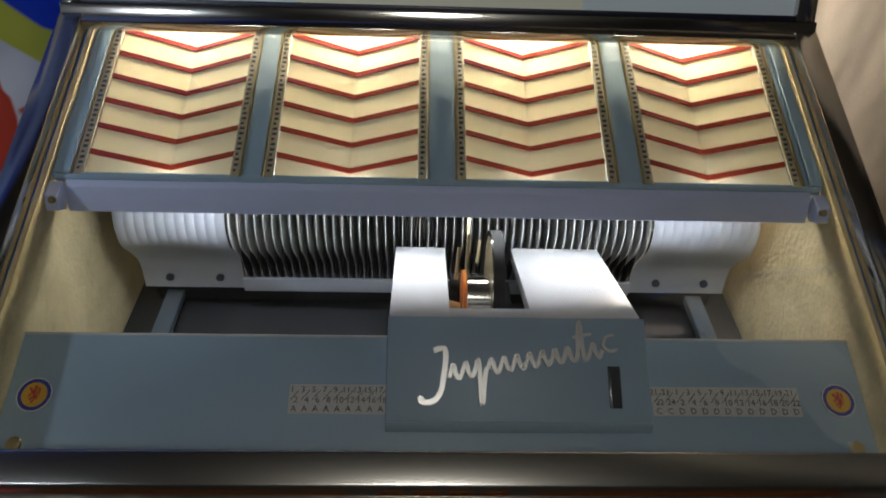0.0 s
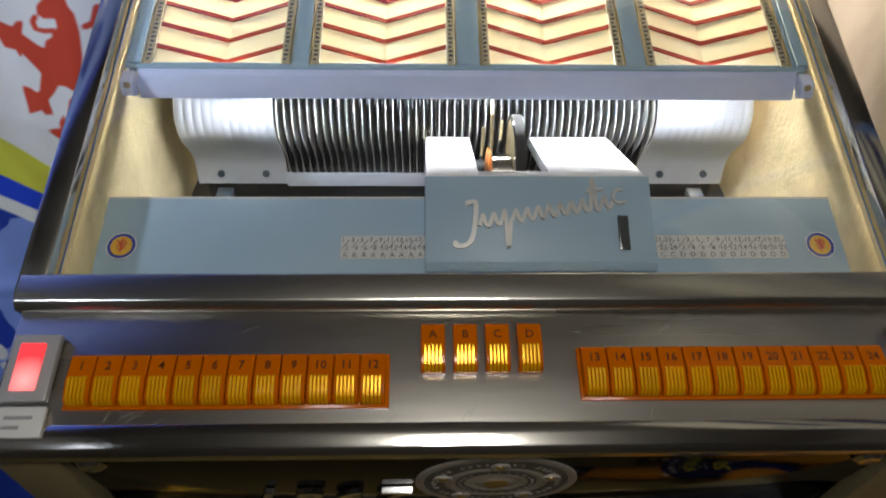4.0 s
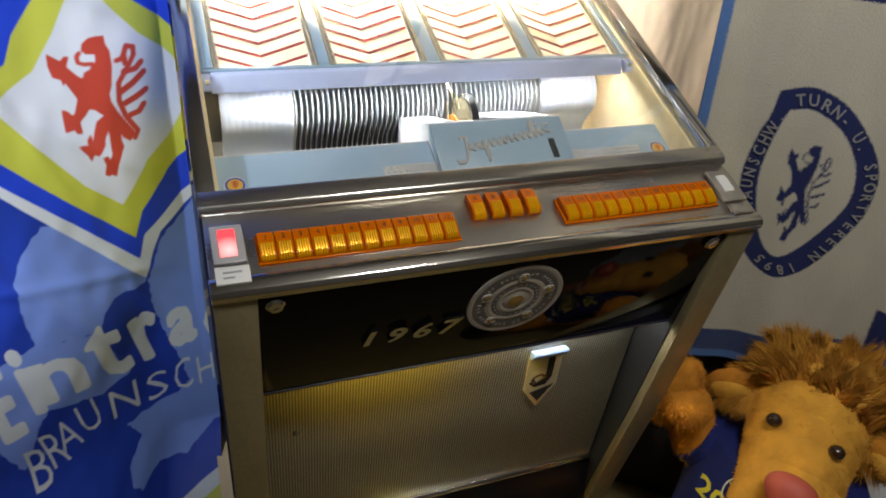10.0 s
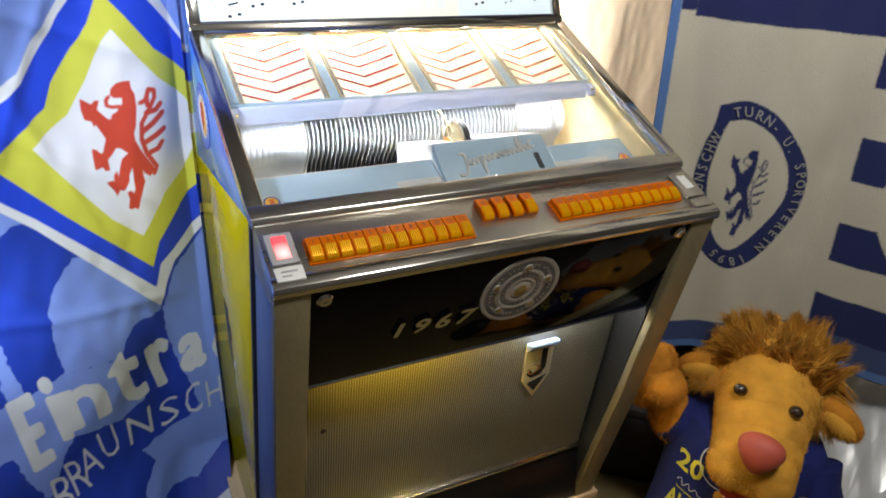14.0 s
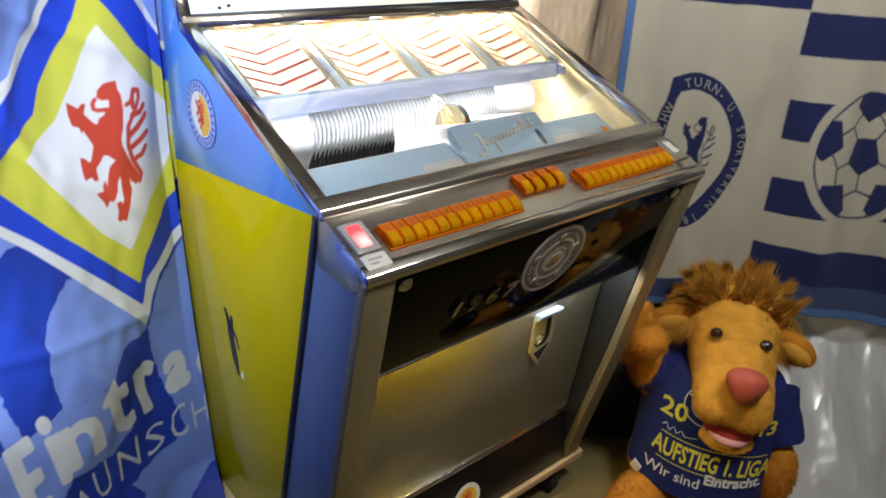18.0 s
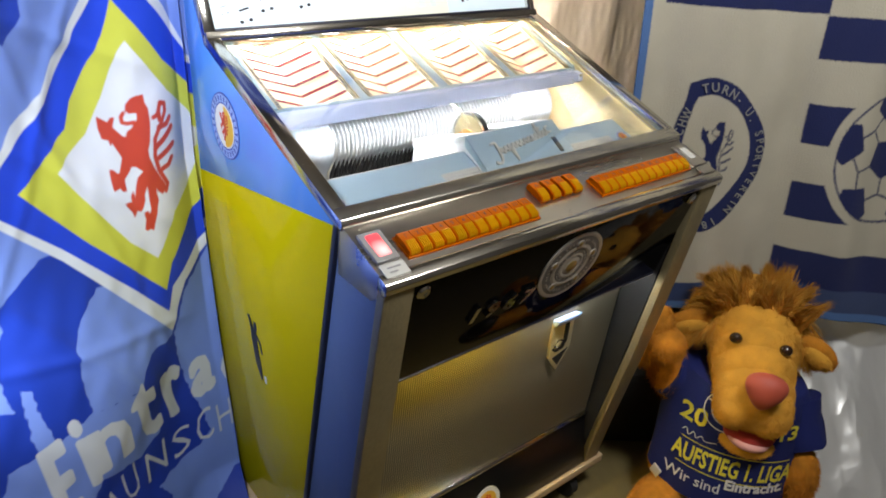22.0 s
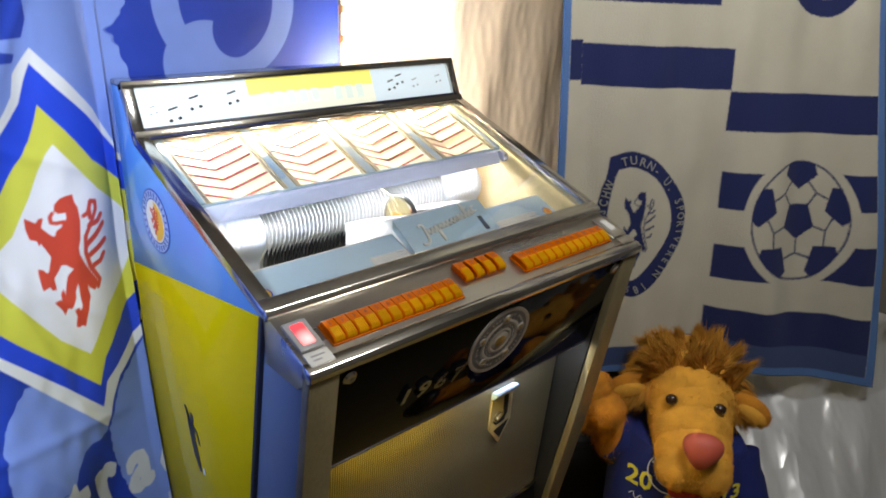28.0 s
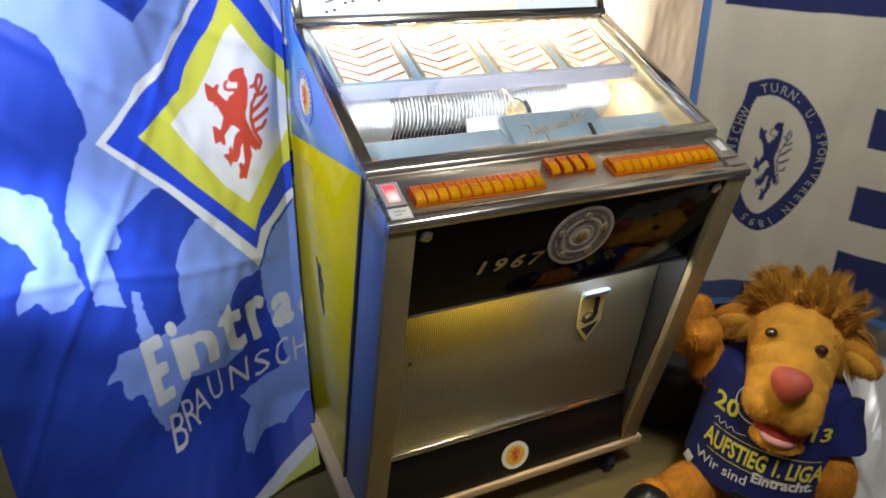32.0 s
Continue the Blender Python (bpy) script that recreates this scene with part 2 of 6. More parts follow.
def lit_lens(name, centre, reach):
    """A lens that is red at its rim and nearly white before its bulb."""
    m, nodes, links, bsdf = material(name)
    place = nodes.new("ShaderNodeTexCoord")
    mp = nodes.new("ShaderNodeMapping")
    mp.inputs["Location"].default_value = tuple(-c / reach for c in centre)
    mp.inputs["Scale"].default_value = (1 / reach,) * 3
    links.new(place.outputs["Object"], mp.inputs["Vector"])
    ball_glow = nodes.new("ShaderNodeTexGradient")
    ball_glow.gradient_type = "SPHERICAL"
    links.new(mp.outputs[0], ball_glow.inputs["Vector"])
    col = mix_colour(nodes, links, ball_glow.outputs[1], (1.0, 0.035, 0.045), (1.0, 0.42, 0.40))
    links.new(col, bsdf.inputs["Emission Color"])
    bsdf.inputs["Base Color"].default_value = (0.8, 0.03, 0.03, 1)
    bsdf.inputs["Emission Strength"].default_value = 1.5
    return m


GREY_PLASTIC = plain("grey plastic", (0.30, 0.29, 0.28), 0.3)
PALE_PLASTIC = plain("off white plastic", (0.62, 0.61, 0.56), 0.4)
PINE = plain("bare pine board", (0.62, 0.45, 0.26), 0.6, 0.0, 0.15, 60, 0.1, (1, 0.15, 1))
RUBBER = plain("black rubber", (0.02, 0.02, 0.02), 0.7)
TUBE_LIT = glowing("lit tube", (1.0, 0.88, 0.64), 325.0)
INNER_LIT = glowing("lit inner tube", (0.93, 0.97, 1.0), 108.0)
BACK_LIT = glowing("lit back tube", (1.0, 0.83, 0.66), 1800.0)
YELLOW_LIT = glowing("lit yellow tube", (1.0, 0.70, 0.08), 92.0)
COOL_LIT = glowing("lit cool tube", (0.84, 0.92, 1.0), 52.0)
GLASS = thin_glass("window glass")
CEIL_MAT = plain("dark ceiling paint", (0.11, 0.105, 0.095), 0.9, 0.0, 0.06, 30, 0.1)
FLOOR_MAT = plain("grey beige carpet", (0.175, 0.134, 0.05), 0.95, 0.0, 0.2, 300, 0.5)
WALL_MAT = plain("dull painted plaster", (0.13, 0.12, 0.11), 0.85, 0.0, 0.06, 30, 0.1)
SHEET_MAT = plain("pinkish white bed sheet", (0.90, 0.82, 0.72), 0.85, 0.0, 0.06, 200, 0.15)
FOIL_MAT = crumpled("crumpled silver foil", (0.90, 0.90, 0.88))
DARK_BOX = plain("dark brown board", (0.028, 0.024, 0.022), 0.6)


# ---- builders ----
def thing(name, label, category, group="", kind="", at=(0, 0, 0), turn=0):
    ob = new(name)
    ob.empty_display_size = 0.05
    ob.matrix_world = pose(*at, 0, 0, turn)
    return tagged(ob, label, category, group, kind)


def mesh_of(name, bm, mats, smooth=None):
    bmesh.ops.recalc_face_normals(bm, faces=bm.faces[:])
    me = bpy.data.meshes.new(name)
    bm.to_mesh(me)
    bm.free()
    for m in mats if isinstance(mats, (list, tuple)) else [mats]:
        me.materials.append(m)
    if smooth:
        me.shade_smooth()
        me.set_sharp_from_angle(angle=radians(smooth))
    return me


def part(name, bm, mats, parent=None, label="", smooth=35):
    ob = new(name, mesh_of(name, bm, mats, smooth))
    if parent:
        ob.parent = parent
    return tagged(ob, label) if label else ob


def structure(name, bm, mats, label, category, smooth=35):
    return tagged(part(name, bm, mats, None, "", smooth), label, category, kind="structure")


def soften(bm, width, segments=2):
    if width:
        bmesh.ops.bevel(bm, geom=bm.edges[:], offset=width, segments=segments, profile=0.5, affect="EDGES")
    return bm


def box(x0, x1, y0, y1, z0, z1, bevel=0.0, bm=None):
    own = bmesh.new()
    bmesh.ops.create_cube(own, size=1)
    for v in own.verts:
        v.co = Vector(((x0 + x1) / 2 + v.co.x * (x1 - x0), (y0 + y1) / 2 + v.co.y * (y1 - y0), (z0 + z1) / 2 + v.co.z * (z1 - z0)))
    soften(own, bevel)
    return add(bm, own)


def add(bm, own):
    if bm is None:
        return own
    me = bpy.data.meshes.new("tmp")
    own.to_mesh(me)
    own.free()
    bm.from_mesh(me)
    bpy.data.meshes.remove(me)
    return bm


def prism(profile, x0, x1, bevel=0.0, bm=None, segments=2):
    """A bar along x with the given (y, z) outline."""
    own = bmesh.new()
    a = [own.verts.new((x0, y, z)) for y, z in profile]
    b = [own.verts.new((x1, y, z)) for y, z in profile]
    n = len(profile)
    own.faces.new(a)
    own.faces.new(b)
    for i in range(n):
        own.faces.new((a[i], a[(i + 1) % n], b[(i + 1) % n], b[i]))
    bmesh.ops.recalc_face_normals(own, faces=own.faces[:])
    soften(own, bevel, segments)
    return add(bm, own)


def rod(p, q, r, r2=None, seg=16, bm=None):
    own = bmesh.new()
    p, q = Vector(p), Vector(q)
    bmesh.ops.create_cone(own, cap_ends=True, segments=seg, radius1=r, radius2=r if r2 is None else r2, depth=(q - p).length)
    m = Matrix.Translation((p + q) / 2) @ (q - p).to_track_quat("Z", "Y").to_matrix().to_4x4()
    own.transform(m)
    return add(bm, own)


def blob(centre, radii, bm=None, sub=3, turn=None, mat=0):
    own = bmesh.new()
    bmesh.ops.create_icosphere(own, subdivisions=sub, radius=1)
    m = Matrix.Translation(centre) @ (turn or Matrix.Identity(4)) @ Matrix.Diagonal((*radii, 1))
    own.transform(m)
    for fc in own.faces:
        fc.material_index = mat
    return add(bm, own)


def ribbon(points, width, depth, bm=None, up=(0, 0, 1)):
    """A flat bar with rounded ends drawn along 2D points (x, y), depth along z."""
    own = bmesh.new()
    n = len(points)
    left, right = [], []
    for i, p in enumerate(points):
        a, b = Vector(points[max(0, i - 1)]), Vector(points[min(n - 1, i + 1)])
        d = (b - a).normalized()
        w = width[i] if isinstance(width, (list, tuple)) else width
        s = Vector((-d.y, d.x)) * w / 2
        left.append((p[0] + s.x, p[1] + s.y))
        right.append((p[0] - s.x, p[1] - s.y))
    lo = [[own.verts.new((*q, 0)) for q in side] for side in (left, right)]
    hi = [[own.verts.new((*q, depth)) for q in side] for side in (left, right)]
    for i in range(n - 1):
        own.faces.new((hi[0][i], hi[0][i + 1], hi[1][i + 1], hi[1][i]))
        own.faces.new((lo[0][i], lo[1][i], lo[1][i + 1], lo[0][i + 1]))
        for k in (0, 1):
            own.faces.new((lo[k][i], lo[k][i + 1], hi[k][i + 1], hi[k][i]))
    for i in (0, n - 1):
        own.faces.new((lo[0][i], hi[0][i], hi[1][i], lo[1][i]))
    bmesh.ops.recalc_face_normals(own, faces=own.faces[:])
    return add(bm, own)


def smooth_line(points, steps=6):
    """A Catmull-Rom line through 2D points."""
    out = []
    p = [points[0], *points, points[-1]]
    for i in range(1, len(p) - 2):
        for s in range(steps):
            t = s / steps
            out.append(tuple(0.5 * (2 * p[i][k] + (p[i + 1][k] - p[i - 1][k]) * t + (2 * p[i - 1][k] - 5 * p[i][k] + 4 * p[i + 1][k] - p[i + 2][k]) * t * t
                                   + (3 * p[i][k] - p[i - 1][k] - 3 * p[i + 1][k] + p[i + 2][k]) * t ** 3) for k in (0, 1)))
    return out + [tuple(points[-1])]


def plane_frame(origin, along, upward):
    """A matrix with x along, y upward in the plane, z out of it."""
    x, y = Vector(along).normalized(), Vector(upward).normalized()
    z = x.cross(y).normalized()
    m = Matrix((x, y, z)).transposed().to_4x4()
    m.translation = origin
    return m


def letters(text, size, depth=0.0, align="CENTER", bold=0.0):
    """Mesh data of words in the built-in font, lying in the xy plane."""
    cu = bpy.data.curves.new("words", "FONT")
    cu.body, cu.size, cu.extrude, cu.offset, cu.resolution_u = text, size, depth, bold, 2
    cu.align_x, cu.align_y = align, "CENTER"
    ob = bpy.data.objects.new("words", cu)
    me = bpy.data.meshes.new_from_object(ob)
    bpy.data.objects.remove(ob)
    bm = bmesh.new()
    bm.from_mesh(me)
    bpy.data.meshes.remove(me)
    return bm


# signed distances on a sheet, positive inside
def sd_poly(U, V, pts):
    d = np.full(U.shape, 1e9)
    inside = np.zeros(U.shape, bool)
    n = len(pts)
    for i in range(n):
        (ax, ay), (bx, by) = pts[i], pts[(i + 1) % n]
        ex, ey = bx - ax, by - ay
        t = np.clip(((U - ax) * ex + (V - ay) * ey) / (ex * ex + ey * ey + 1e-12), 0, 1)
        d = np.minimum(d, np.hypot(U - ax - t * ex, V - ay - t * ey))
        cross = ((ay > V) != (by > V)) & (U < (bx - ax) * (V - ay) / (by - ay + 1e-12) + ax)
        inside ^= cross
    return np.where(inside, d, -d)


def sd_stroke(U, V, pts, w):
    d = np.full(U.shape, 1e9)
    for i in range(len(pts) - 1):
        (ax, ay), (bx, by) = pts[i], pts[i + 1]
        ex, ey = bx - ax, by - ay
        t = np.clip(((U - ax) * ex + (V - ay) * ey) / (ex * ex + ey * ey + 1e-12), 0, 1)
        d = np.minimum(d, np.hypot(U - ax - t * ex, V - ay - t * ey))
    return w / 2 - d


def sd_oval(U, V, u, v, ru, rv):
    return (1 - np.hypot((U - u) / ru, (V - v) / rv)) * min(ru, rv)


def sheet(name, place, u0, u1, v0, v1, nu, nv, mats, fields=None, parent=None, thick=0.0):
    """A cloth: place(U, V) gives its points; fields(U, V) the print as a dict of signed distances."""
    U, V = np.meshgrid(np.linspace(u0, u1, nu + 1), np.linspace(v0, v1, nv + 1))
    X, Y, Z = place(U, V)
    co = np.stack([X.ravel(), Y.ravel(), Z.ravel()], 1)
    i = np.arange(nu * nv)
    a = (i // nu) * (nu + 1) + i % nu
    faces = np.stack([a, a + 1, a + nu + 2, a + nu + 1], 1)
    me = bpy.data.meshes.new(name)
    me.from_pydata(co.tolist(), [], faces.tolist())
    for m in mats if isinstance(mats, (list, tuple)) else [mats]:
        me.materials.append(m)
    if fields:
        for key, value in fields(U, V).items():
            me.attributes.new(key, "FLOAT", "POINT").data.foreach_set("value", value.ravel().astype(np.float32))
    me.shade_smooth()
    ob = new(name, me)
    if parent:
        ob.parent = parent
    if thick:
        so = ob.modifiers.new("thickness", "SOLIDIFY")
        so.thickness, so.offset = thick, 0
    return ob


def ripple(U, V, seed, *waves):
    """Folds of a cloth: waves are (height, length across, length along)."""
    rnd = random.Random(seed)
    out = np.zeros(U.shape)
    for h, lu, lv in waves:
        for _ in range(3):
            ph, k = rnd.uniform(0, 6.3), rnd.uniform(0.7, 1.4)
            out += h / 2 * np.sin(U * 6.28 / lu * k + ph + 1.2 * np.sin(V * 6.28 / lv * rnd.uniform(0.7, 1.3) + rnd.uniform(0, 6)))
    return out


# ---- room ----
RX0, RX1, RY0, RY1, RZ = -1.7, 1.9, -2.3, 1.15, 2.4
structure("floor", box(RX0, RX1, RY0, RY1, -0.05, 0), FLOOR_MAT, "grey beige carpeted floor", "floor")
structure("ceiling", box(RX0, RX1, RY0, RY1, RZ, RZ + 0.05), CEIL_MAT, "plain dark painted ceiling", "ceiling")
structure("wall_north", box(RX0, RX1, RY1, RY1 + 0.1, 0, RZ), WALL_MAT, "plain painted wall behind the cloths", "wall")
structure("wall_south", box(RX0, RX1, RY0 - 0.1, RY0, 0, RZ), WALL_MAT, "plain painted wall behind the camera", "wall")
structure("wall_west", box(RX0 - 0.1, RX0, RY0, RY1, 0, RZ), WALL_MAT, "plain painted side wall", "wall")
structure("wall_east", box(RX1, RX1 + 0.1, RY0, RY1, 0, RZ), WALL_MAT, "plain painted side wall", "wall")

# ---- jukebox ----
W = 0.357
juke = thing("jukebox", "1960s steel and glass jukebox with lit title cards", "jukebox")
EMBLEM_RED = plain("emblem red", (0.55, 0.06, 0.03), 0.5)
STICK_BLUE = plain("sticker blue", (0.03, 0.06, 0.35), 0.4)
STICK_YELLOW = plain("sticker yellow", (0.75, 0.45, 0.05), 0.4)
STICK_PALE = plain("sticker pale blue", (0.30, 0.42, 0.72), 0.4)
STICK_WHITE = plain("sticker white", (0.75, 0.75, 0.72), 0.4)


def disc(r, depth, seg=40, inner=0.0):
    bm = bmesh.new()
    rings = []
    for rr in ([r, inner] if inner else [r]):
        for z in (0, depth):
            rings.append([bm.verts.new((rr * math.cos(6.2832 * i / seg), rr * math.sin(6.2832 * i / seg), z)) for i in range(seg)])
    for i in range(seg):
        j = (i + 1) % seg
        bm.faces.new((rings[0][i], rings[0][j], rings[1][j], rings[1][i]))
        if inner:
            bm.faces.new((rings[2][j], rings[2][i], rings[3][i], rings[3][j]))
            bm.faces.new((rings[1][i], rings[1][j], rings[3][j], rings[3][i]))
            bm.faces.new((rings[0][j], rings[0][i], rings[2][i], rings[2][j]))
    if not inner:
        bm.faces.new(rings[0])
        bm.faces.new(rings[1])
    return bm


def lathe(profile, seg=48):
    bm = bmesh.new()
    rings = [[bm.verts.new((r * math.cos(6.2832 * i / seg), r * math.sin(6.2832 * i / seg), z)) for i in range(seg)] for r, z in profile]
    for a, b in zip(rings, rings[1:]):
        for i in range(seg):
            bm.faces.new((a[i], a[(i + 1) % seg], b[(i + 1) % seg], b[i]))
    bm.faces.new(rings[0])
    bm.faces.new(rings[-1])
    return bm


def flat_outline(pts, z0, z1, bevel=0.0):
    bm = bmesh.new()
    lo = [bm.verts.new((x, y, z0)) for x, y in pts]
    hi = [bm.verts.new((x, y, z1)) for x, y in pts]
    bm.faces.new(lo)
    bm.faces.new(hi)
    n = len(pts)
    for i in range(n):
        bm.faces.new((lo[i], lo[(i + 1) % n], hi[(i + 1) % n], hi[i]))
    bmesh.ops.recalc_face_normals(bm, faces=bm.faces[:])
    return soften(bm, bevel)


def moved(bm, m):
    bm.transform(m)
    return bm


# a rampant beast as a plain outline and strokes, in a unit box
BEAST_REAR = ((0.619, 0.666), (0.581, 0.609), (0.585, 0.552), (0.639, 0.468), (0.706, 0.387), (0.807, 0.273), (0.730, 0.234), (0.663, 0.273), (0.643, 0.323), (0.621, 0.266), (0.638, 0.203),
              (0.525, 0.100), (0.479, 0.000), (0.429, 0.025), (0.390, 0.016), (0.349, 0.033), (0.385, 0.105), (0.357, 0.166), (0.409, 0.170), (0.427, 0.134), (0.482, 0.176), (0.504, 0.323),
              (0.489, 0.355), (0.427, 0.294), (0.415, 0.253), (0.311, 0.189), (0.260, 0.212), (0.215, 0.163), (0.193, 0.206), (0.103, 0.286), (0.169, 0.285), (0.217, 0.272), (0.224, 0.310),
              (0.274, 0.342), (0.282, 0.279), (0.349, 0.379), (0.386, 0.427), (0.487, 0.462), (0.397, 0.513), (0.332, 0.526))
BEAST_FORE = ((0.274, 0.487), (0.190, 0.448), (0.190, 0.365), (0.132, 0.376), (0.113, 0.404), (0.003, 0.403), (0.012, 0.439), (0.029, 0.547), (0.084, 0.529), (0.118, 0.500), (0.156, 0.499),
              (0.236, 0.603), (0.173, 0.685), (0.137, 0.728), (0.113, 0.712), (0.099, 0.750), (0.019, 0.772), (0.000, 0.843), (0.012, 0.917), (0.108, 0.874), (0.142, 0.862), (0.190, 0.887),
              (0.234, 0.885), (0.185, 0.823), (0.291, 0.746), (0.344, 0.728), (0.369, 0.769), (0.450, 0.792), (0.451, 0.820), (0.513, 0.837), (0.525, 0.891), (0.421, 0.898), (0.388, 0.924),
              (0.407, 0.961), (0.482, 0.993), (0.557, 1.000), (0.638, 0.999), (0.639, 0.943), (0.668, 0.901), (0.662, 0.802))
BEAST_LINES = ((((0.467, 0.827), (0.379, 0.827), (0.323, 0.842), (0.320, 0.881), (0.354, 0.904)), 0.034), (((0.795, 0.240), (0.843, 0.286), (0.733, 0.416), (0.680, 0.547), (0.704, 0.672),
              (0.821, 0.762), (0.918, 0.839), (0.926, 0.894), (0.851, 0.913), (0.819, 0.869), (0.788, 0.834), (0.726, 0.828)), 0.046), (((0.786, 0.744), (0.916, 0.743), (0.990, 0.776)), 0.062),
              (((0.709, 0.606), (0.850, 0.645), (1.000, 0.702)), 0.07), (((0.752, 0.517), (0.872, 0.539), (0.998, 0.571)), 0.07), (((0.790, 0.420), (0.891, 0.427), (0.952, 0.471)), 0.062),
              (((0.810, 0.846), (0.812, 0.797)), 0.05))


def sd_beast(U, V, u0, v0, wide, high):
    x, y = (U - u0) / wide, (V - v0) / high
    near = (x > -0.3) & (x < 1.3) & (y > -0.3) & (y < 1.3)
    xs, ys = x[near], y[near] * high / wide
    grown = lambda pts: [(a, b * high / wide) for a, b in pts]
    d = sd_poly(xs, ys, grown(BEAST_REAR + BEAST_FORE))
    for pts, w in BEAST_LINES:
        d = np.maximum(d, sd_stroke(xs, ys, grown(pts), w))
    out = np.full(U.shape, -0.1)
    out[near] = d * wide
    return out


def beast_mesh(size, depth):
    bm = bmesh.new()
    w, h = 0.62 * size, size
    add(bm, flat_outline([((a - 0.5) * w, (b - 0.5) * h) for a, b in BEAST_REAR + BEAST_FORE], 0, depth))
    for pts, k in BEAST_LINES:
        ribbon([((a - 0.5) * w, (b - 0.5) * h) for a, b in pts], k * w * 1.2, depth, bm)
    return bm


def club_disc(m, r, parent):
    base = part("sticker", moved(disc(r, 0.0008), m), STICK_BLUE, parent, "round club sticker, blue ring with a yellow and white field")
    part("sticker_band", moved(disc(r * 0.955, 0.0011, 48, r * 0.72), m), STICK_PALE, base)
    part("sticker_field", moved(disc(r * 0.67, 0.0012), m), STICK_WHITE, base)
    half = [(r * 0.62 * math.sin(radians(a)), r * 0.62 * math.cos(radians(a))) for a in range(0, 181, 12)]
    part("sticker_half", moved(flat_outline(half, 0, 0.0014), m), STICK_YELLOW, base)
    part("sticker_emblem", moved(beast_mesh(r * 0.92, 0.0018), m), EMBLEM_RED, base)
    bm = bmesh.new()
    for i in range(26):
        a = radians(i * 360 / 26)
        add(bm, moved(box(-r * 0.035, r * 0.035, -r * 0.075, r * 0.075, 0.0009, 0.0015), pose(r * 0.84 * math.cos(a), r * 0.84 * math.sin(a), 0, 0, 0, math.degrees(a) - 90)))
    part("sticker_marks", moved(bm, m), STICK_BLUE, base)
    return base


def sticker(m, r, parent, ground, ring):
    base = part("sticker", moved(disc(r, 0.0008), m), ring, parent, "round club sticker with a red beast emblem")
    part("sticker_field", moved(disc(r * 0.72, 0.0012), m), ground, base)
    part("sticker_emblem", moved(beast_mesh(r * 1.05, 0.0016), m), EMBLEM_RED, base)
    part("sticker_rim", moved(disc(r, 0.0014, 40, r * 0.94), m), STICK_WHITE, base)
    return base


# cabinet
def side_plate(outline, x0, x1):
    return prism(outline, x0, x1, 0.001)


for sx in (-1, 1):
    a, b = (-W, -W + 0.018) if sx < 0 else (W - 0.018, W)
    part("side_panel_upper", side_plate([(0.113, 0.912), (0.506, 1.055), (0.545, 1.144), (0.592, 1.144), (0.592, 0.820), (0.113, 0.908)], a, b), SIDE_BLUE, juke, "glossy bright blue vinyl side")
    part("side_panel_lower", side_plate([(0.114, 0.9075), (0.592, 0.8195), (0.592, 0.116), (0.262, 0.116)], a, b), SIDE_YELLOW, juke, "glossy lemon yellow vinyl side")
    part("side_edging", prism([(0.108, 0.911), (0.117, 0.911), (0.267, 0.116), (0.256, 0.116)], a - 0.003 * (sx < 0), b + 0.003 * (sx > 0), 0.001), EDGE_DARK, juke, "black edge strip")
    part("flank", prism([(0.004, 0.862), (0.108, 0.895), (0.256, 0.116), (0.122, 0.116), (0.108, 0.204), (0.062, 0.46)], a + 0.002 * (sx < 0), b - 0.002 * (sx > 0), 0.001), FLANK, juke, "grey blue painted flank")
    c, d = (-W - 0.001, -0.312) if sx < 0 else (0.312, W + 0.001)
    part("corner_strip", prism([(-0.002, 0.868), (0.058, 0.46), (0.104, 0.204), (0.116, 0.116), (0.132, 0.116), (0.120, 0.204), (0.075, 0.46), (0.014, 0.868)], c, d, 0.0015), STRIP, juke, "dull aluminium corner strip")
    e, g = (-0.338, -0.314) if sx < 0 else (0.314, 0.338)
    part("inner_cheek", prism([(0.02, 0.85), (0.16, 0.85), (0.16, 0.12), (0.134, 0.12), (0.078, 0.46)], e, g), BLACK, juke)
part("body", box(-0.337, 0.337, 0.155, 0.588, 0.117, 0.772), DARK_WELL, juke, "dark inner body")
part("back_panel", box(-0.338, 0.135, 0.578, 0.591, 0.70, 1.143), DARK_WELL, juke)
part("back_panel", box(0.1355, 0.338, 0.578, 0.591, 0.70, 1.000), DARK_WELL, juke)
part("bottom_plate", box(-0.337, 0.337, 0.128, 0.155, 0.117, 0.126), BLACK, juke)

# front: black glass with numerals, the grille, the kick panel
FRONT = plane_frame((0, 0.007, 0.846), (1, 0, 0), (0, -0.258, 0.966))
panel = part("front_glass", moved(box(-0.312, 0.312, -0.183, 0.018, -0.006, 0.0, 0.001), FRONT), BLACK_GLASS, juke, "black glass front panel")
part("panel_lip", moved(box(-0.312, 0.312, -0.189, -0.184, -0.006, 0.001, 0.001), FRONT), EDGE_DARK, panel)
for sx in (-1, 1):
    s = part("panel_screw", moved(lathe([(0.0112, 0.0), (0.0112, 0.003), (0.008, 0.006), (0.0035, 0.0065)], 24), FRONT @ Matrix.Translation((sx * 0.293, 0.0, 0.0))), CHROME, panel, "domed chrome screw")
    part("screw_slot", moved(box(-0.0035, 0.0035, -0.0008, 0.0008, 0.0062, 0.0068), FRONT @ Matrix.Translation((sx * 0.293, 0, 0)) @ pose(0, 0, 0, 0, 0, 30)), BLACK, s)
NUMERAL = plain("satin chrome", (0.62, 0.61, 0.58), 0.10, 1.0, 0.06, 60, 0.02)
